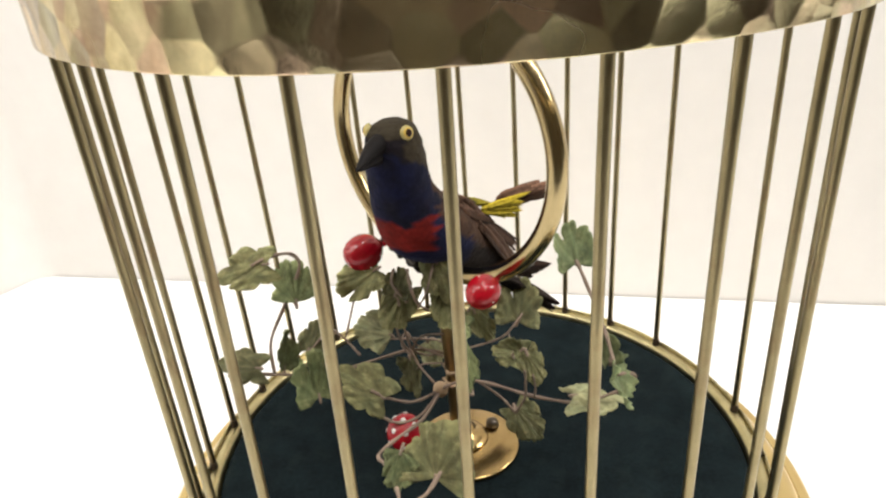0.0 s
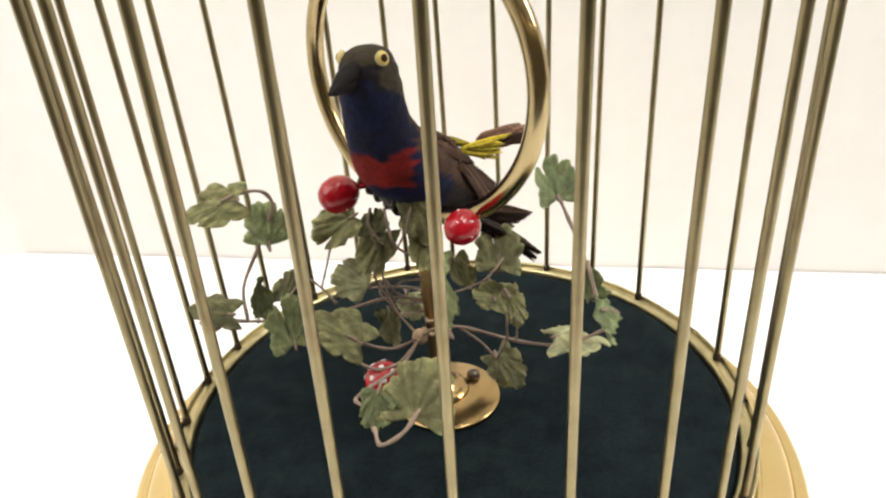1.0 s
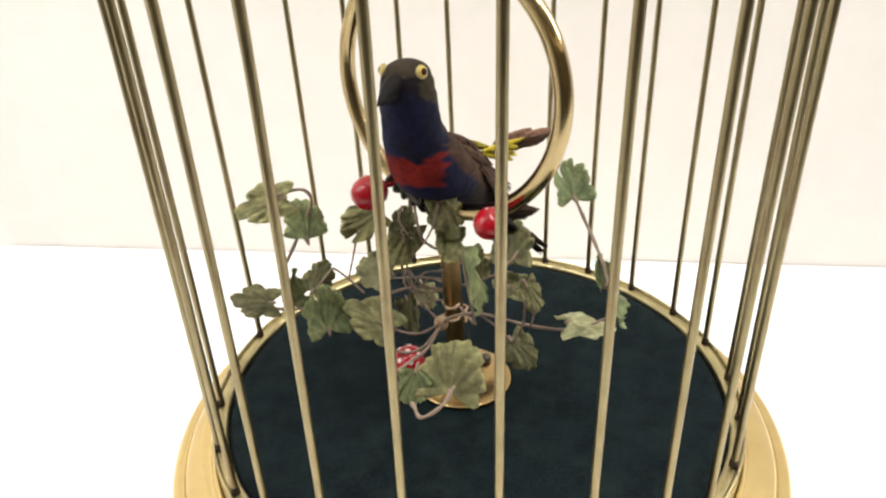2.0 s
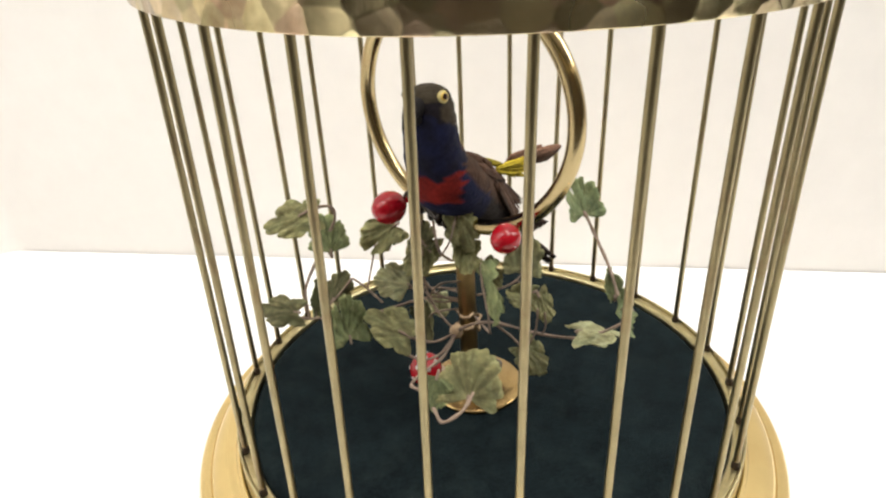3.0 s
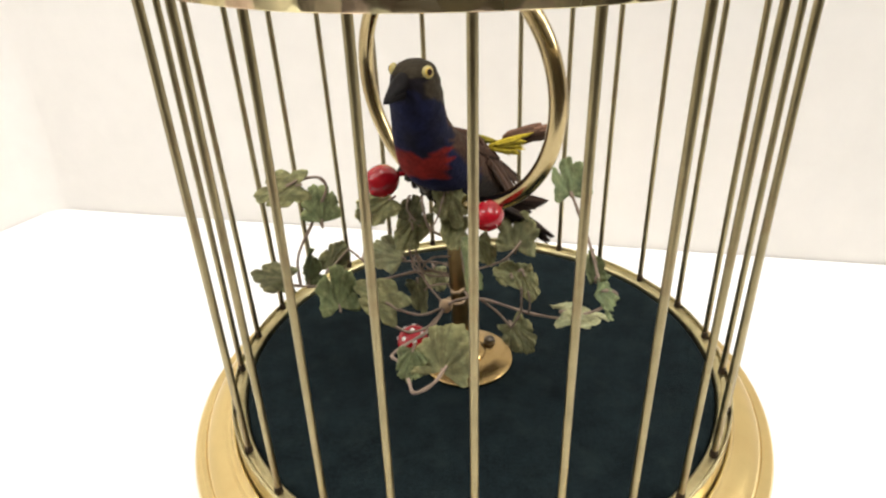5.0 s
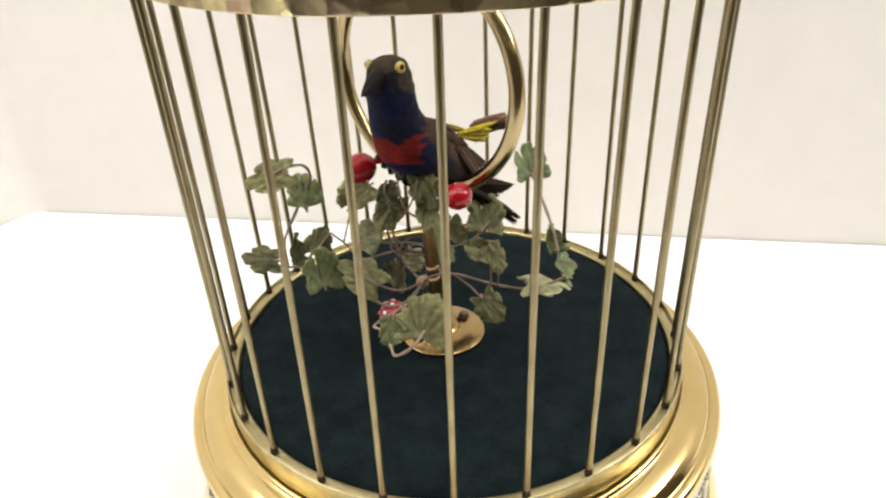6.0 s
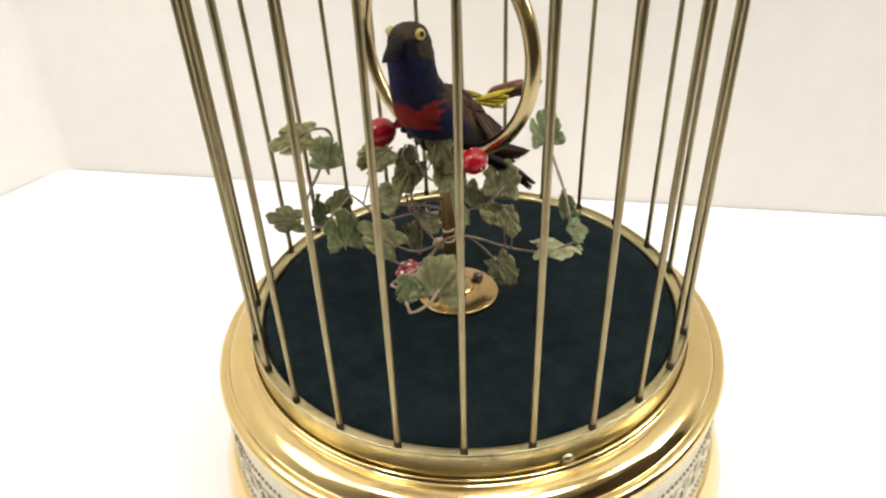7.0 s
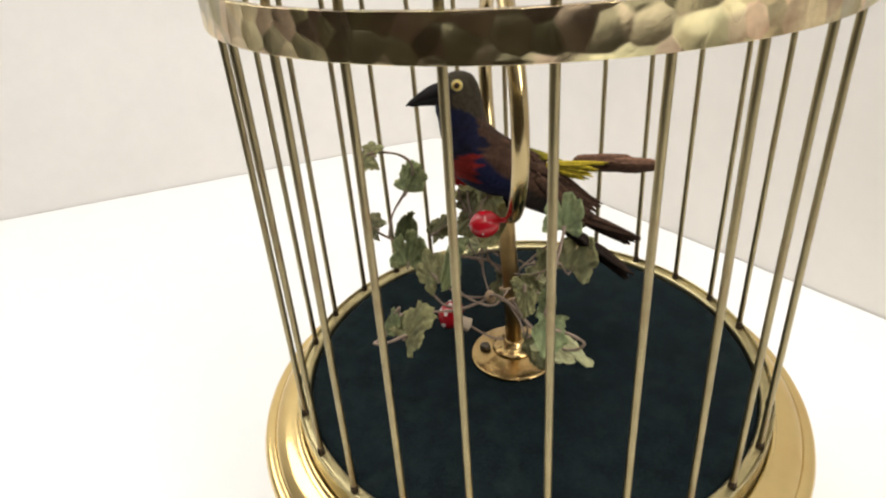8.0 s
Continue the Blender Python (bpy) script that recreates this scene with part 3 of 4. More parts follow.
    def blade(p0, p1, width, up, colour, tip=None, bend=0.0, n=9, full=0.82):
        """A feather: a narrow vane with a raised shaft, from p0 to p1."""
        p0, p1 = Vector(p0), Vector(p1)
        d = (p1 - p0).normalized()
        side = d.cross(Vector(up)).normalized()
        nor = side.cross(d).normalized()
        rows = []
        for i in range(n + 1):
            t = i / n
            w = width * (math.sin(math.pi * min(1.0, 0.16 + t * full)) ** 0.75 + 0.02)
            mid = p0.lerp(p1, t) + nor * (bend * math.sin(math.pi * t))
            row = []
            for j, off, lift in ((0, -1.0, -0.10), (1, -0.45, 0.0), (2, 0.0, 0.10), (3, 0.45, 0.0), (4, 1.0, -0.10), (5, 0.0, -0.12)):
                jag = 0.14 * width * noise.noise(mid * 160 + Vector((j * 3, 0, 0)))
                v = bm.verts.new(mid + side * (off * w + jag * (abs(off) == 1)) + nor * lift * width)
                c = Vector(colour).lerp(Vector(tip or colour), t)
                c = c * (1.8 if off == -1.0 else 0.5 if off == 1.0 else 0.9 + 0.4 * noise.noise(mid * 80))
                v[col] = (*[max(0.002, q_) for q_ in c], 1)
                row.append(v)
            rows.append(row)
        for a, b in zip(rows, rows[1:]):
            for j in range(4):
                bm.faces.new((a[j], a[j + 1], b[j + 1], b[j]))
            bm.faces.new((a[4], a[5], b[5], b[4]))
            bm.faces.new((a[5], a[0], b[0], b[5]))
        for end in (rows[0], rows[-1]):
            bm.faces.new((end[0], end[1], end[2], end[3], end[4], end[5]))

    rnd = random.Random(5)
    for side in (1, -1):
        out = BIRD_L * side + Vector((0, 0, 0.45))
        # short coverts that lie flat on the shoulder, then long narrow flight feathers with pale edges
        for i in range(16 if side > 0 else 0):
            t = i / 15
            k = rnd.uniform(-0.012, 0.012)
            blade(bird_point(0.09 + 0.13 * t, side * (0.046 + 0.044 * t), 1.018 - 0.105 * t + k), bird_point(0.27 + 0.09 * t + 2 * k, side * (0.058 + 0.022 * t), 0.926 - 0.115 * t + k), 0.020, out,
                  Vector(BROWN) * rnd.uniform(0.8, 1.1), Vector(BROWN) * rnd.uniform(0.7, 1.0), 0.003)
        for i in range(30):
            t = i / 29
            k = rnd.uniform(-0.010, 0.010)
            blade(bird_point(0.19 + 0.05 * t + rnd.uniform(0, 0.06), side * (0.066 + 0.037 * t), (0.965 if side > 0 else 0.945) - 0.125 * t), bird_point(0.475 + 0.09 * (1 - t) * rnd.uniform(0.8, 1) + k, side * (0.042 + 0.024 * t), 0.676 - 0.075 * t + k), 0.0125, out,
                  Vector(BROWN) * rnd.uniform(0.5, 1.3), Vector(BROWN) * rnd.uniform(0.6, 1.5), 0.004, 12)
    # tail
    for i in range(22):
        f = (i - 10.5) / 10.5
        up = (BIRD_L * (0.9 if i % 2 else -0.4) + Vector((0, 0, 0.7)))
        blade(bird_point(0.38, 0.032 * f, 0.690 - 0.02 * abs(f)), bird_point(0.70 + 0.05 * rnd.random() - 0.03 * abs(f), 0.050 * f + 0.045, 0.488 + 0.046 * f + 0.01 * rnd.random()), 0.021, up, Vector(BROWN) * rnd.uniform(0.6, 0.9), Vector(BROWN) * rnd.uniform(0.7, 1.0), 0.006, 12)
    # dark feathers under the tail, which hang to one side
    for i in range(9):
        f = (i - 4) / 4
        blade(bird_point(0.38, 0.055 + 0.014 * f, 0.625 + 0.01 * f), bird_point(0.682 - 0.035 * abs(f) - 0.03 * rnd.random(), 0.153 + 0.014 * f, 0.390 + 0.026 * f), 0.024, BIRD_L * (0.8 if i % 2 else 0.1) + Vector((0, 0, 0.5)), Vector(DARK) * rnd.uniform(0.9, 1.4), Vector(BROWN) * rnd.uniform(0.35, 0.5), 0.006, 12)
    # raised upper feathers: green on the back, yellow at the root, brown at the frayed end
    lift = BIRD_L * 0.8 + Vector((0, 0, 0.6))
    for i in range(9):
        f = (i - 4) / 4
        blade(bird_point(0.19 + 0.03 * rnd.random(), 0.020 + 0.016 * f, 0.962), bird_point(0.36 + 0.05 * rnd.random(), 0.052 + 0.016 * f, 0.896 + 0.008 * f), 0.013, lift, (0.05, 0.075, 0.015), Vector(YELLOW) * rnd.uniform(0.5, 1.0), 0.004, 9)
    for i in range(16):
        f = (i - 7.5) / 7.5
        up = BIRD_L * (0.9 if i % 2 else 0.2) + Vector((0, 0, 0.3 if i % 2 else 0.8))
        mid = bird_point(0.66 - 0.03 * abs(f), 0.082 + 0.014 * f, 0.868 + 0.020 * f)
        blade(bird_point(0.425 + 0.03 * rnd.random(), 0.050 + 0.010 * f, 0.888 + 0.016 * f), mid, 0.023, up, Vector(BROWN) * rnd.uniform(1.9, 2.8), Vector(BROWN) * rnd.uniform(1.9, 2.8), 0.006, 8, 0.5)
        blade(bird_point(0.54, 0.074 + 0.012 * f, 0.872 + 0.012 * f), bird_point(0.765 - 0.07 * rnd.random(), 0.100 + 0.016 * f, 0.850 + 0.020 * f), 0.022, up, Vector(BROWN) * rnd.uniform(1.9, 2.8), Vector(BROWN) * rnd.uniform(1.9, 2.8), 0.012, 10, 0.80)
    for i in range(26):
        f = (i - 12.5) / 12.5
        up = BIRD_L * (0.9 if i % 2 else 0.5) + Vector((0, 0, 0.4 if i % 2 else 0.9))
        blade(bird_point(0.31 + 0.04 * rnd.random(), 0.070 + 0.010 * rnd.uniform(-1, 1), 0.897 + 0.006 * f), bird_point(0.390 + 0.075 * rnd.random() + 0.065 * (f + 1) / 2 + (0.03 if i % 5 == 0 else 0), 0.100 + 0.012 * rnd.uniform(-1, 1), 0.862 + 0.032 * f), 0.0095, up, Vector(YELLOW) * rnd.uniform(0.7, 1.0), Vector(YELLOW) * rnd.uniform(0.6, 1.1), 0.003, 9)

    for v in bm.verts:
        if v[col][3] == 0:
            v[col] = (0.01, 0.01, 0.01, 1)
    # beak: two curved cones
    def head(f, lat, z):
        return BIRD_O + f * HEAD_F + lat * HEAD_L + Vector((0, 0, z))

    start = len(bm.faces)
    aim_beak = Vector((-0.33, -0.944, 0))

    def beak(f, z):
        return head(0.045, 0, z) + (f - 0.045) * aim_beak

    tube(smooth_path([beak(0.040, 1.216), beak(0.10, 1.217), beak(0.155, 1.207), beak(0.212, 1.188)], 4), lambda t: 0.0345 * (1 - t) ** 0.85 + 0.002, 14, into=bm)
    tube(smooth_path([beak(0.040, 1.184), beak(0.10, 1.188), beak(0.150, 1.188), beak(0.196, 1.185)], 4), lambda t: 0.0265 * (1 - t) ** 0.85 + 0.002, 10, into=bm)
    bm.faces.ensure_lookup_table()
    for f in bm.faces[start:]:
        f.material_index = 1
    for side in (1, -1):
        # yellow ring, dark pupil
        c = head(0.034, 0.010 + side * 0.064, 1.246)
        aim = (HEAD_L * side + HEAD_F * 0.45 + Vector((0, 0, 0.25))).normalized()
        turn = aim.to_track_quat("Z", "Y").to_matrix()
        ball(c - aim * 0.001, (0.0212, 0.0212, 0.0115), turn, 18, 10, bm, 5)
        ball(c + aim * 0.0022, (0.0172, 0.0172, 0.0105), turn, 18, 10, bm, 2)
        ball(c + aim * 0.0052, (0.0132, 0.0132, 0.0096), turn, 14, 8, bm, 3)
    # legs and toes round the hoop
    start = len(bm.faces)
    for degs, lat in (((-33, -28, -23), -0.045), ((-17, -12, -7), 0.03)):
        h = hoop_at(degs[1])
        tube(smooth_path([bird_point(0.10, lat, 0.79), bird_point(0.085, lat, 0.765), h + Vector((-0.02, -0.030, 0.022))], 4), 0.011, 8, into=bm)
        for deg in degs:
            h = hoop_at(deg)
            ax = (hoop_at(deg + 2) - h).normalized()
            u = (Vector((0, 0, 1)) - ax * ax.z).normalized()
            w = ax.cross(u)
            # each toe curls round the rod and ends in a hooked claw below it
            turn = [q * 0.33 - 0.9 for q in range(16)]
            line = [h + (0.038 + (0.010 if k > 13 else 0)) * (math.cos(q) * u - math.sin(q) * w * (1 if w.y > 0 else -1)) + ax * 0.004 * math.sin(3 * q + deg) for k, q in enumerate(turn)]
            tube(line, lambda q_: 0.0105 - 0.006 * max(0.0, q_ - 0.7) / 0.3, 8, into=bm)
    bm.faces.ensure_lookup_table()
    for f in bm.faces[start:]:
        f.material_index = 4
    bm.transform(CAGE)
    ob = mesh_object("bird_figure", bm, [M_PLUME, M_BEAK, M_IRIS, M_PUPIL, M_FOOT, M_RIM])
    tagged(ob, "dark feathered mechanical bird with red breast perched on the hoop", "figurine")


build_bird()

# ---- silk vine with toadstools ----
A_RIGHT, A_UP = Vector((1, 0.02, -0.03)), Vector((0.02, 0.48, 0.878))


def leaf_mesh(name, spread, reach, cleft, pleat, cup, curl, seed):
    """A silk leaf of length 1: a fan of rounded, toothed lobes that spreads from its stalk at the origin, pleated along the veins and crumpled.
    spread is half the fan's angle in degrees; reach gives the length of each lobe and cleft the depth of the notch after each lobe."""
    bm = bmesh.new()
    n = len(reach)
    na, nr = 14 * n, 10
    wide = math.radians(spread)
    top, tone = [], []
    for j in range(nr + 1):
        row = []
        for i in range(na + 1):
            u = i / na
            a = -wide + 2 * wide * u
            w = u * n + 0.16 * noise.noise(Vector((u * 5, seed * 5.3, 0)))
            k = min(n - 1, max(0, int(w)))
            d = min(1.0, max(-1.0, 2 * (w - k) - 1))
            lo = cleft[k - 1] if k else 0.42
            hi = cleft[k] if k < n - 1 else 0.42
            notch = (lo if d < 0 else hi) * abs(d) ** 7
            tooth = abs(math.sin(math.pi * (w * 2.5 + 0.2 * noise.noise(Vector((a * 3, seed, 3))))))
            r = reach[k] * (1 - notch) * (0.95 + 0.055 * tooth ** 0.5 + 0.09 * noise.noise(Vector((a * 2.4, seed, 0))))
            t = j / nr
            q = r * t
            x, y = q * math.sin(a), q * math.cos(a)
            z = cup * q * q - curl * max(0.0, y) ** 2 + pleat * q * (0.5 - d * d)
            z += 0.22 * q * noise.noise(Vector((x * 2.0, y * 2.0, seed * 3.1))) + 0.055 * noise.noise(Vector((x * 5, y * 5, seed * 1.7))) + 0.022 * noise.noise(Vector((x * 12, y * 12, seed * 2.9)))
            z += 0.10 * t ** 4 * noise.noise(Vector((a * 7, seed, 9)))
            row.append((x, y, z))
            vein = max(0.0, 1 - 4.5 * abs(d))
            mottle = noise.noise(Vector((x * 6, y * 6, seed * 4.3)))
            tone.append(0.90 + 0.30 * vein * (1 - 0.6 * t) + 0.55 * t ** 9 - 0.22 * abs(d) ** 3 * t + 0.42 * mottle)
        top.append(row)
    th = 0.012
    lay_tone = bm.verts.layers.float_color.new("tone")
    up = [[bm.verts.new(c) for c in row] for row in top]
    dn = [[bm.verts.new((c[0], c[1], c[2] - th)) for c in row] for row in top]
    for lay in (up, dn):
        for v, w in zip((v for row in lay for v in row), tone):
            v[lay_tone] = (w, w, w, 1)
    for lay, flip in ((up, False), (dn, True)):
        for j in range(nr):
            for i in range(na):
                q = (lay[j][i], lay[j][i + 1], lay[j + 1][i + 1], lay[j + 1][i])
                bm.faces.new(q[::-1] if flip else q)
    for i in range(na):
        bm.faces.new((up[nr][i], up[nr][i + 1], dn[nr][i + 1], dn[nr][i]))
    for j in range(nr):
        for i in (0, na):
            bm.faces.new((up[j][i], up[j + 1][i], dn[j + 1][i], dn[j][i]))
    bmesh.ops.remove_doubles(bm, verts=bm.verts[:], dist=0.0004)
    bmesh.ops.recalc_face_normals(bm, faces=bm.faces[:])
    for f in bm.faces:
        f.smooth = True
    me = bpy.data.meshes.new(name)
    bm.to_mesh(me)
    bm.free()
    return me


# half angle, length of the lobes, notches between them, pleats, cup and curl of each shape of leaf
SHAPES = (
    (112, (0.66, 0.84, 0.96, 1.0, 0.94, 0.82, 0.64), (0.07, 0.09, 0.10, 0.08, 0.10, 0.07), 0.04, -0.10, 0.14),
    (118, (0.66, 0.90, 1.0, 0.90, 0.66), (0.24, 0.14, 0.26, 0.16), 0.05, -0.18, 0.20),
    (104, (0.70, 0.88, 0.94, 0.86, 0.70), (0.09, 0.10, 0.09, 0.08), 0.05, 0.40, 0.22),
    (84, (0.82, 0.95, 1.0, 0.98, 0.94, 0.82), (0.10, 0.14, 0.12, 0.15, 0.10), 0.06, -0.12, 0.12),
    (108, (0.80, 0.98, 0.98, 0.94, 0.78), (0.10, 0.52, 0.12, 0.10), 0.05, 0.16, 0.08),
)
ROUND_LEAF, LOBED, CUPPED, FAN, SPLIT = range(5)
GREEN, OLIVE_SILK, PALE, DARK_SILK, FRESH = M_LEAVES
FACE = {"A": (0.05, -0.80, 0.60), "AB": (0.28, -0.78, 0.55), "B": (0.6, -0.65, 0.45), "AL": (-0.35, -0.72, 0.60), "R": (0.93, -0.28, 0.25), "FLAT": (0.05, -0.20, 0.98)}
leaf_cache = {}


def leaf(centre, size, width, face, deg, silk, shape):
    """One leaf of the vine: its centre, length, relative width, the side it faces and the way its tip points from the front."""
    key = (silk.name, shape)
    if key not in leaf_cache:
        leaf_cache[key] = leaf_mesh("leaf", *SHAPES[shape], 3 + shape + 1.7 * M_LEAVES.index(silk))
        leaf_cache[key].materials.append(silk)
    n = Vector(FACE[face]).normalized()
    tip = math.cos(math.radians(deg)) * A_RIGHT + math.sin(math.radians(deg)) * A_UP
    tip = (tip - n * tip.dot(n)).normalized()
    turn = Matrix((tip.cross(n), tip, n)).transposed().to_4x4()
    ob = new("leaf", leaf_cache[key])
    hang(ob, vine)
    base = Vector(centre) + VINE_SHIFT - tip * size * 0.5
    LEAF_BASES.append((base, tip, n))
    ob.matrix_basis = CAGE @ Matrix.Translation(base) @ turn @ Matrix.Diagonal((size * width * 1.05, size, size, 1))


STEM_POINTS, LEAF_BASES = [], []
VINE_SHIFT = Vector((-0.005, -0.005, 0.024))


def stem(radius, *points):
    line = smooth_path([Vector(p) + VINE_SHIFT for p in points], 6)
    STEM_POINTS.extend((p, 0.6 if k == len(line) - 1 else 1.0) for k, p in enumerate(line))
    bm = tube(line, lambda q: 0.66 * radius * (1 + 0.18 * math.sin(q * 31)), 7)
    part("stem", bm, M_STEM, vine)


vine = thing("silk_vine", POST_X * S, POST_Y * S, Z0, "faded green silk ivy on wire stems twined round the perch post", "artificial plant")


def build_leaves():
    leaf((-0.660, -0.262, 0.895), 0.165, 0.50, "A", 190, OLIVE_SILK, LOBED)
    leaf((-0.562, -0.080, 0.758), 0.150, 0.60, "AB", 96, GREEN, FAN)
    leaf((-0.770, -0.194, 0.512), 0.155, 0.48, "A", 172, DARK_SILK, LOBED)
    leaf((-0.652, -0.055, 0.480), 0.140, 0.50, "R", 80, GREEN, CUPPED)
    leaf((-0.529, -0.150, 0.441), 0.168, 0.58, "B", 102, GREEN, SPLIT)
    leaf((-0.575, 0.107, 0.427), 0.135, 0.55, "A", 62, DARK_SILK, ROUND_LEAF)
    leaf((-0.363, 0.092, 0.450), 0.155, 0.62, "A", 160, PALE, FAN)
    leaf((-0.362, -0.207, 0.429), 0.172, 0.58, "AB", 146, OLIVE_SILK, LOBED)
    leaf((-0.245, -0.075, 0.625), 0.150, 0.55, "A", 245, OLIVE_SILK, ROUND_LEAF)
    leaf((-0.410, 0.150, 0.615), 0.170, 0.52, "A", 212, OLIVE_SILK, SPLIT)
    leaf((-0.222, -0.060, 0.725), 0.100, 0.62, "A", 75, DARK_SILK, CUPPED)
    leaf((-0.170, 0.298, 0.185), 0.120, 0.55, "A", -70, PALE, FAN)
    leaf((-0.229, 0.140, 0.180), 0.170, 0.36, "AL", -68, DARK_SILK, CUPPED)
    leaf((-0.026, -0.419, 0.653), 0.200, 0.28, "R", -88, GREEN, CUPPED)
    leaf((-0.072, -0.123, 0.751), 0.135, 0.60, "A", -70, OLIVE_SILK, LOBED)
    leaf((-0.080, -0.118, 0.629), 0.130, 0.58, "AB", -95, OLIVE_SILK, CUPPED)
    leaf((0.180, 0.150, 0.515), 0.160, 0.66, "AB", 80, DARK_SILK, SPLIT)
    leaf((0.045, 0.120, 0.415), 0.140, 0.45, "A", -62, OLIVE_SILK, CUPPED)
    leaf((0.112, -0.135, 0.479), 0.130, 0.52, "AB", 172, OLIVE_SILK, CUPPED)
    leaf((0.196, -0.250, 0.490), 0.110, 0.48, "A", -68, OLIVE_SILK, ROUND_LEAF)
    leaf((0.415, -0.425, 0.545), 0.140, 0.58, "R", -78, FRESH, CUPPED)
    leaf((0.387, -0.363, 0.654), 0.110, 0.40, "AB", 100, GREEN, CUPPED)
    leaf((0.406, -0.266, 0.405), 0.175, 0.46, "FLAT", 12, PALE, LOBED)
    leaf((0.183, -0.150, 0.185), 0.140, 0.58, "A", -56, DARK_SILK, ROUND_LEAF)
    leaf((-0.088, -0.550, 0.460), 0.165, 0.84, "AL", 80, OLIVE_SILK, ROUND_LEAF)
    leaf((-0.220, -0.570, 0.400), 0.115, 0.60, "AL", -108, GREEN, FAN)
    leaf((0.318, -0.172, 0.885), 0.128, 0.64, "AB", 100, FRESH, SPLIT)


def build_stems():
    knot = (-0.115, -0.085, 0.300)
    stem(0.0085, (-0.07, 0.0, 0.385), (-0.20, 0.02, 0.40), (-0.33, -0.02, 0.395), (-0.46, -0.09, 0.40), (-0.58, -0.14, 0.43), (-0.67, -0.165, 0.45), (-0.73, -0.19, 0.48))
    stem(0.0085, (-0.66, -0.16, 0.45), (-0.665, -0.12, 0.55), (-0.61, -0.08, 0.66), (-0.565, -0.07, 0.74), (-0.530, -0.09, 0.82), (-0.535, -0.15, 0.885), (-0.575, -0.22, 0.912), (-0.62, -0.26, 0.905))
    stem(0.007, (-0.40, 0.0, 0.40), (-0.46, 0.06, 0.43), (-0.52, 0.10, 0.46))
    stem(0.006, (-0.46, 0.06, 0.43), (-0.44, 0.14, 0.50), (-0.42, 0.21, 0.58))
    stem(0.006, (-0.07, 0.03, 0.42), (-0.20, 0.06, 0.42), (-0.30, 0.08, 0.41), (-0.37, 0.08, 0.42))
    stem(0.006, (-0.10, -0.03, 0.40), (-0.19, 0.0, 0.43), (-0.23, 0.03, 0.47), (-0.245, 0.0, 0.43), (-0.20, -0.03, 0.40), (-0.24, -0.06, 0.50), (-0.25, -0.08, 0.60))
    stem(0.007, knot, (-0.19, -0.04, 0.38), (-0.225, 0.0, 0.47), (-0.23, -0.04, 0.58), (-0.23, -0.09, 0.70))
    stem(0.008, knot, (-0.20, -0.16, 0.31), (-0.28, -0.20, 0.36), (-0.33, -0.22, 0.41))
    stem(0.008, knot, (-0.18, -0.18, 0.27), (-0.25, -0.23, 0.28), (-0.31, -0.24, 0.32))
    stem(0.009, knot, (-0.17, -0.21, 0.28), (-0.25, -0.33, 0.30), (-0.29, -0.43, 0.33), (-0.26, -0.50, 0.36), (-0.235, -0.54, 0.37))
    stem(0.009, (-0.25, -0.51, 0.36), (-0.215, -0.60, 0.36), (-0.19, -0.675, 0.375), (-0.13, -0.66, 0.40), (-0.09, -0.60, 0.42))
    stem(0.009, knot, (-0.06, -0.13, 0.36), (0.01, -0.145, 0.375), (0.08, -0.16, 0.365), (0.20, -0.20, 0.345), (0.314, -0.25, 0.355), (0.37, -0.28, 0.385))
    stem(0.008, (0.37, -0.28, 0.385), (0.45, -0.29, 0.425), (0.495, -0.31, 0.49), (0.46, -0.36, 0.545), (0.42, -0.40, 0.57))
    stem(0.0085, (0.405, -0.41, 0.62), (0.385, -0.35, 0.70), (0.35, -0.25, 0.79), (0.325, -0.18, 0.85))
    stem(0.007, (0.02, -0.145, 0.372), (0.09, -0.15, 0.31), (0.14, -0.165, 0.25))
    stem(0.006, (0.14, -0.165, 0.25), (0.17, -0.20, 0.34), (0.17, -0.25, 0.44), (0.165, -0.28, 0.51))
    stem(0.005, (0.20, -0.20, 0.345), (0.20, -0.26, 0.42), (0.19, -0.29, 0.50))
    stem(0.006, (-0.03, -0.02, 0.42), (0.05, -0.05, 0.46), (0.12, -0.06, 0.50), (0.18, 0.0, 0.54))
    stem(0.005, (0.13, -0.06, 0.50), (0.14, -0.15, 0.47), (0.13, -0.21, 0.52))
    stem(0.007, (-0.04, -0.06, 0.35), (0.0, -0.20, 0.37), (-0.01, -0.33, 0.47), (-0.02, -0.40, 0.57))
    stem(0.006, (-0.08, 0.03, 0.40), (-0.15, 0.15, 0.36), (-0.18, 0.26, 0.27))
    stem(0.006, (-0.1, 0.0, 0.35), (-0.19, 0.11, 0.27), (-0.225, 0.17, 0.2))
    stem(0.006, (-0.09, -0.04, 0.50), (-0.17, -0.02, 0.48), (-0.21, 0.02, 0.40), (-0.16, 0.04, 0.36), (-0.07, 0.035, 0.38))
    stem(0.0075, (-0.226, -0.125, 0.800), (-0.240, -0.10, 0.735), (-0.20, -0.09, 0.66))
    stem(0.0075, (-0.185, -0.115, 0.795), (-0.180, -0.12, 0.74), (-0.165, -0.10, 0.66), (-0.12, -0.06, 0.60))
    stem(0.005, (-0.115, -0.12, 0.765), (-0.13, -0.12, 0.71), (-0.165, -0.10, 0.64))
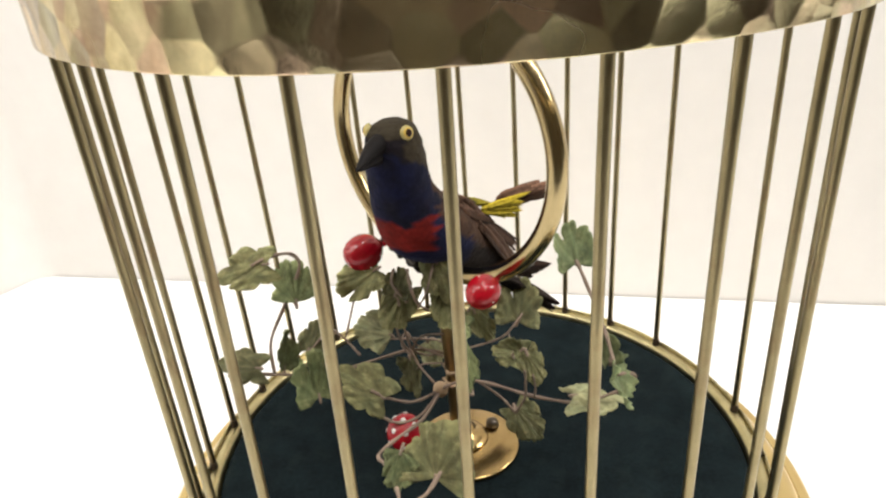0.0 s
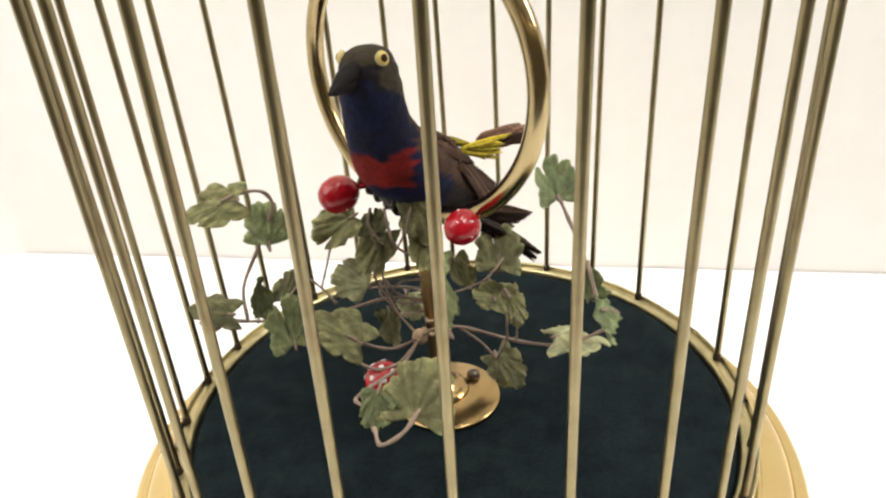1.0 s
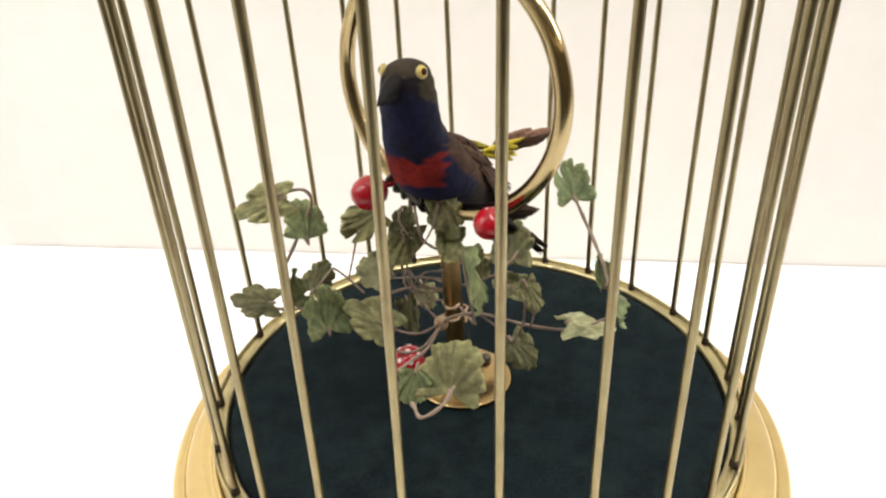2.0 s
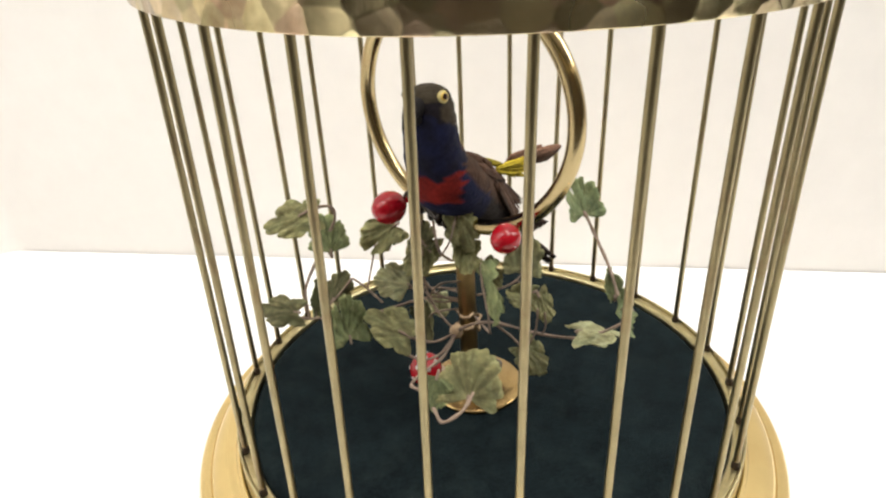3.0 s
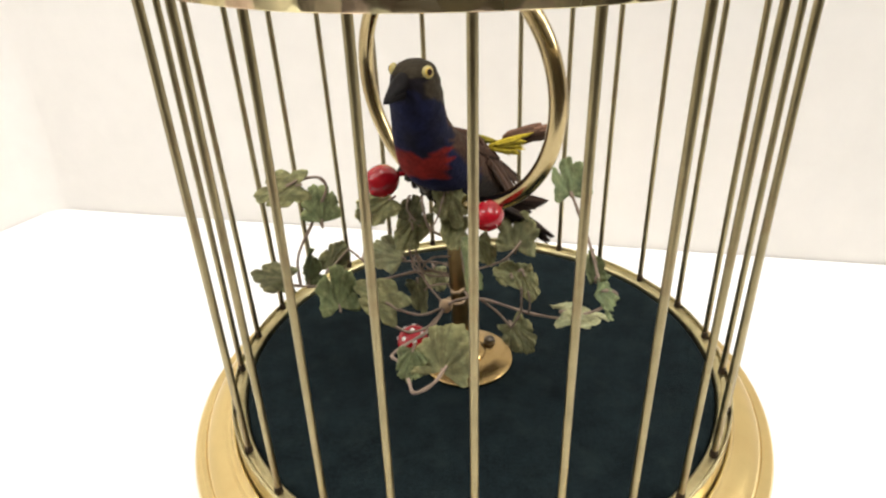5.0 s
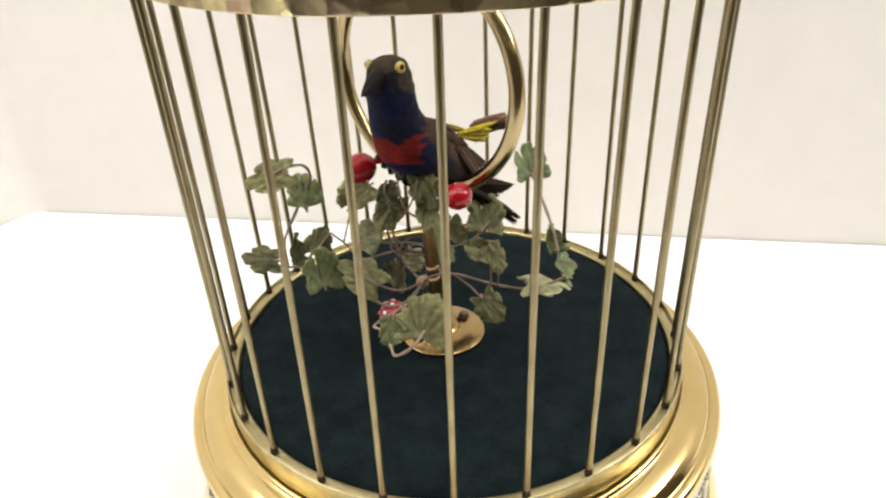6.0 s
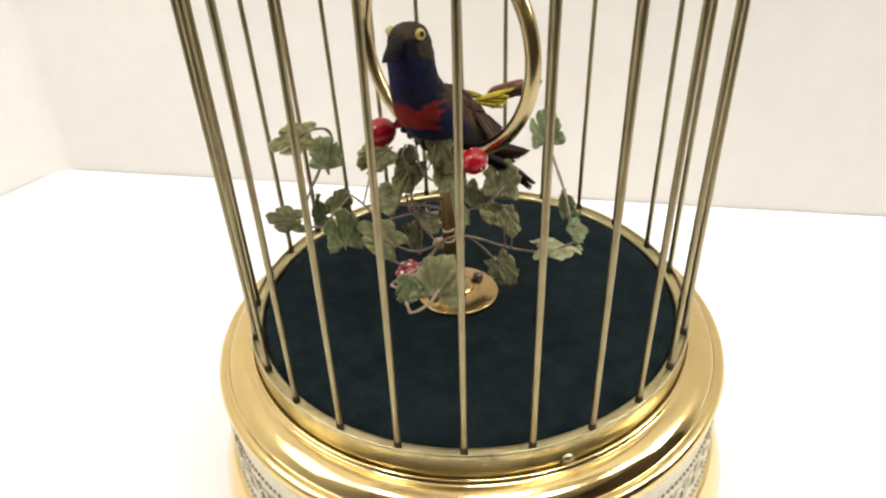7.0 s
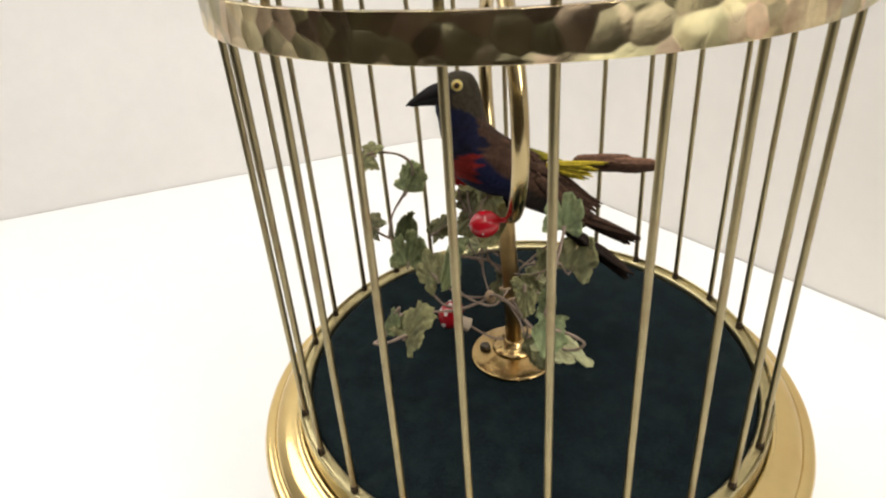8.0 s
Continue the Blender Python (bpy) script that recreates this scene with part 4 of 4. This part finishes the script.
    # a thin stalk joins each leaf to the nearest stem
    for base, tip, n in LEAF_BASES:
        p = min(STEM_POINTS, key=lambda q: (q[0] - base).length * q[1])[0]
        gap = (p - base).length
        mid = base.lerp(p, 0.4) - tip * gap * 0.12 - n * 0.008
        part("leaf_stalk", tube(smooth_path([base + tip * 0.012, base - tip * min(0.02, gap * 0.3), mid, p], 5), 0.0046, 6), M_STEM, vine)
    turns = [(POST_X + (0.042 + 0.012 * math.sin(k * 1.7)) * math.cos(k * 0.55), POST_Y - 0.006 + (0.042 + 0.012 * math.sin(k * 1.7)) * math.sin(k * 0.55), 0.27 + 0.0048 * k) for k in range(22)]
    part("stem_wrap", tube([Vector(p) for p in turns], 0.0065, 6), M_TAPE, vine, "wire wound round the post")
    part("knot", ball(Vector(knot) + VINE_SHIFT, (0.027, 0.022, 0.032), u=14, v=10), M_TAPE, vine, "bound knot of the stems")


build_leaves()
build_stems()


def build_berry(centre, root, radius, spots, seed):
    """A round red lacquered toadstool cap on a short red stalk; dots of white paint."""
    c, r = Vector(centre), Vector(root)
    axis = (r - c).normalized()
    turn = axis.to_track_quat("Z", "Y").to_matrix()
    t = thing("toadstool", *(CAGE @ r), "glossy red lacquered toadstool with faint white dots beside the hoop", "toadstool", "toadstools in the cage")
    m = Matrix.Translation(c) @ turn.to_4x4()
    bm = lathe([(0.0001, -1.10), (0.30, -1.06), (0.62, -0.88), (0.86, -0.56), (0.98, -0.15), (0.98, 0.2), (0.84, 0.60), (0.60, 0.88), (0.34, 1.05), (0.24, 1.2), (0.0001, 1.22)], 28)
    bm.transform(m @ Matrix.Scale(radius, 4))
    cap = part("cap", bm, M_RED, t)
    rnd = random.Random(seed)
    for k in range(spots):
        a, e = rnd.uniform(0, 6.28), rnd.uniform(-0.75, 0.2)
        d = Vector((math.cos(a) * math.cos(e), math.sin(a) * math.cos(e), math.sin(e)))
        p = c + turn @ (d * radius * 0.985)
        part("dot", ball(p, (0.0035, 0.0035, 0.0016), (turn @ d).to_track_quat("Z", "Y").to_matrix(), 8, 6), M_SPOT, cap, "white painted dot")
    part("stalk", tube(smooth_path([c + axis * radius * 1.05, c.lerp(r, 0.8) + Vector((0, 0, -0.01)), r], 4), 0.010, 8), M_RED, t)


build_berry((-0.349, 0.020, 0.818), hoop_at(-31), 0.063, 6, 2)
build_berry((0.045, -0.294, 0.822), hoop_at(33), 0.051, 9, 4)


def build_toadstool():
    t = thing("toadstool", -0.15 * S, -0.10 * S, Z0 + 0.012 * S, "small red toadstool with white dots and cream stalk", "toadstool", "toadstools in the cage")
    c, foot = Vector((-0.245, -0.205, 0.238)), Vector((-0.189, -0.160, 0.181))
    axis = (c - foot).normalized()
    turn = axis.to_track_quat("Z", "Y").to_matrix()
    m = Matrix.Translation(c) @ turn.to_4x4()
    bm = lathe([(0.0001, 0.052), (0.018, 0.050), (0.036, 0.040), (0.050, 0.022), (0.056, 0.0), (0.052, -0.016), (0.040, -0.022), (0.018, -0.018), (0.0001, -0.018)], 28)
    bm.transform(m @ Matrix.Scale(1.18, 4))
    cap = part("cap", bm, M_RED, t, "glossy red cap")
    for a, e in ((0, 1.45), (0.3, 0.75), (1.4, 0.8), (2.5, 0.7), (3.6, 0.8), (4.7, 0.75), (5.7, 0.3), (0.9, 0.25), (2.0, 0.25), (3.1, 0.2), (4.2, 0.25), (5.2, 0.2)):
        d = Vector((math.cos(a) * math.cos(e), math.sin(a) * math.cos(e), math.sin(e)))
        p = m @ Vector((d.x * 0.0645, d.y * 0.0645, d.z * 0.060))
        part("dot", ball(p, (0.0095, 0.0095, 0.003), (turn @ d).to_track_quat("Z", "Y").to_matrix(), 10, 6), M_SPOT, cap, "white painted dot")
    part("stalk", tube(smooth_path([c - axis * 0.012, c.lerp(foot, 0.5) + Vector((0, 0, -0.008)), foot], 5), lambda q: 0.024 + 0.008 * q, 12), M_STALK, t, "cream stalk")
    part("wire", tube(smooth_path([foot, foot.lerp(Vector((POST_X, POST_Y, 0.07)), 0.5) + Vector((0, 0, -0.03)), Vector((POST_X - 0.02, POST_Y, 0.06))], 4), 0.006, 6), M_STEM, t, "thin wire")


build_toadstool()
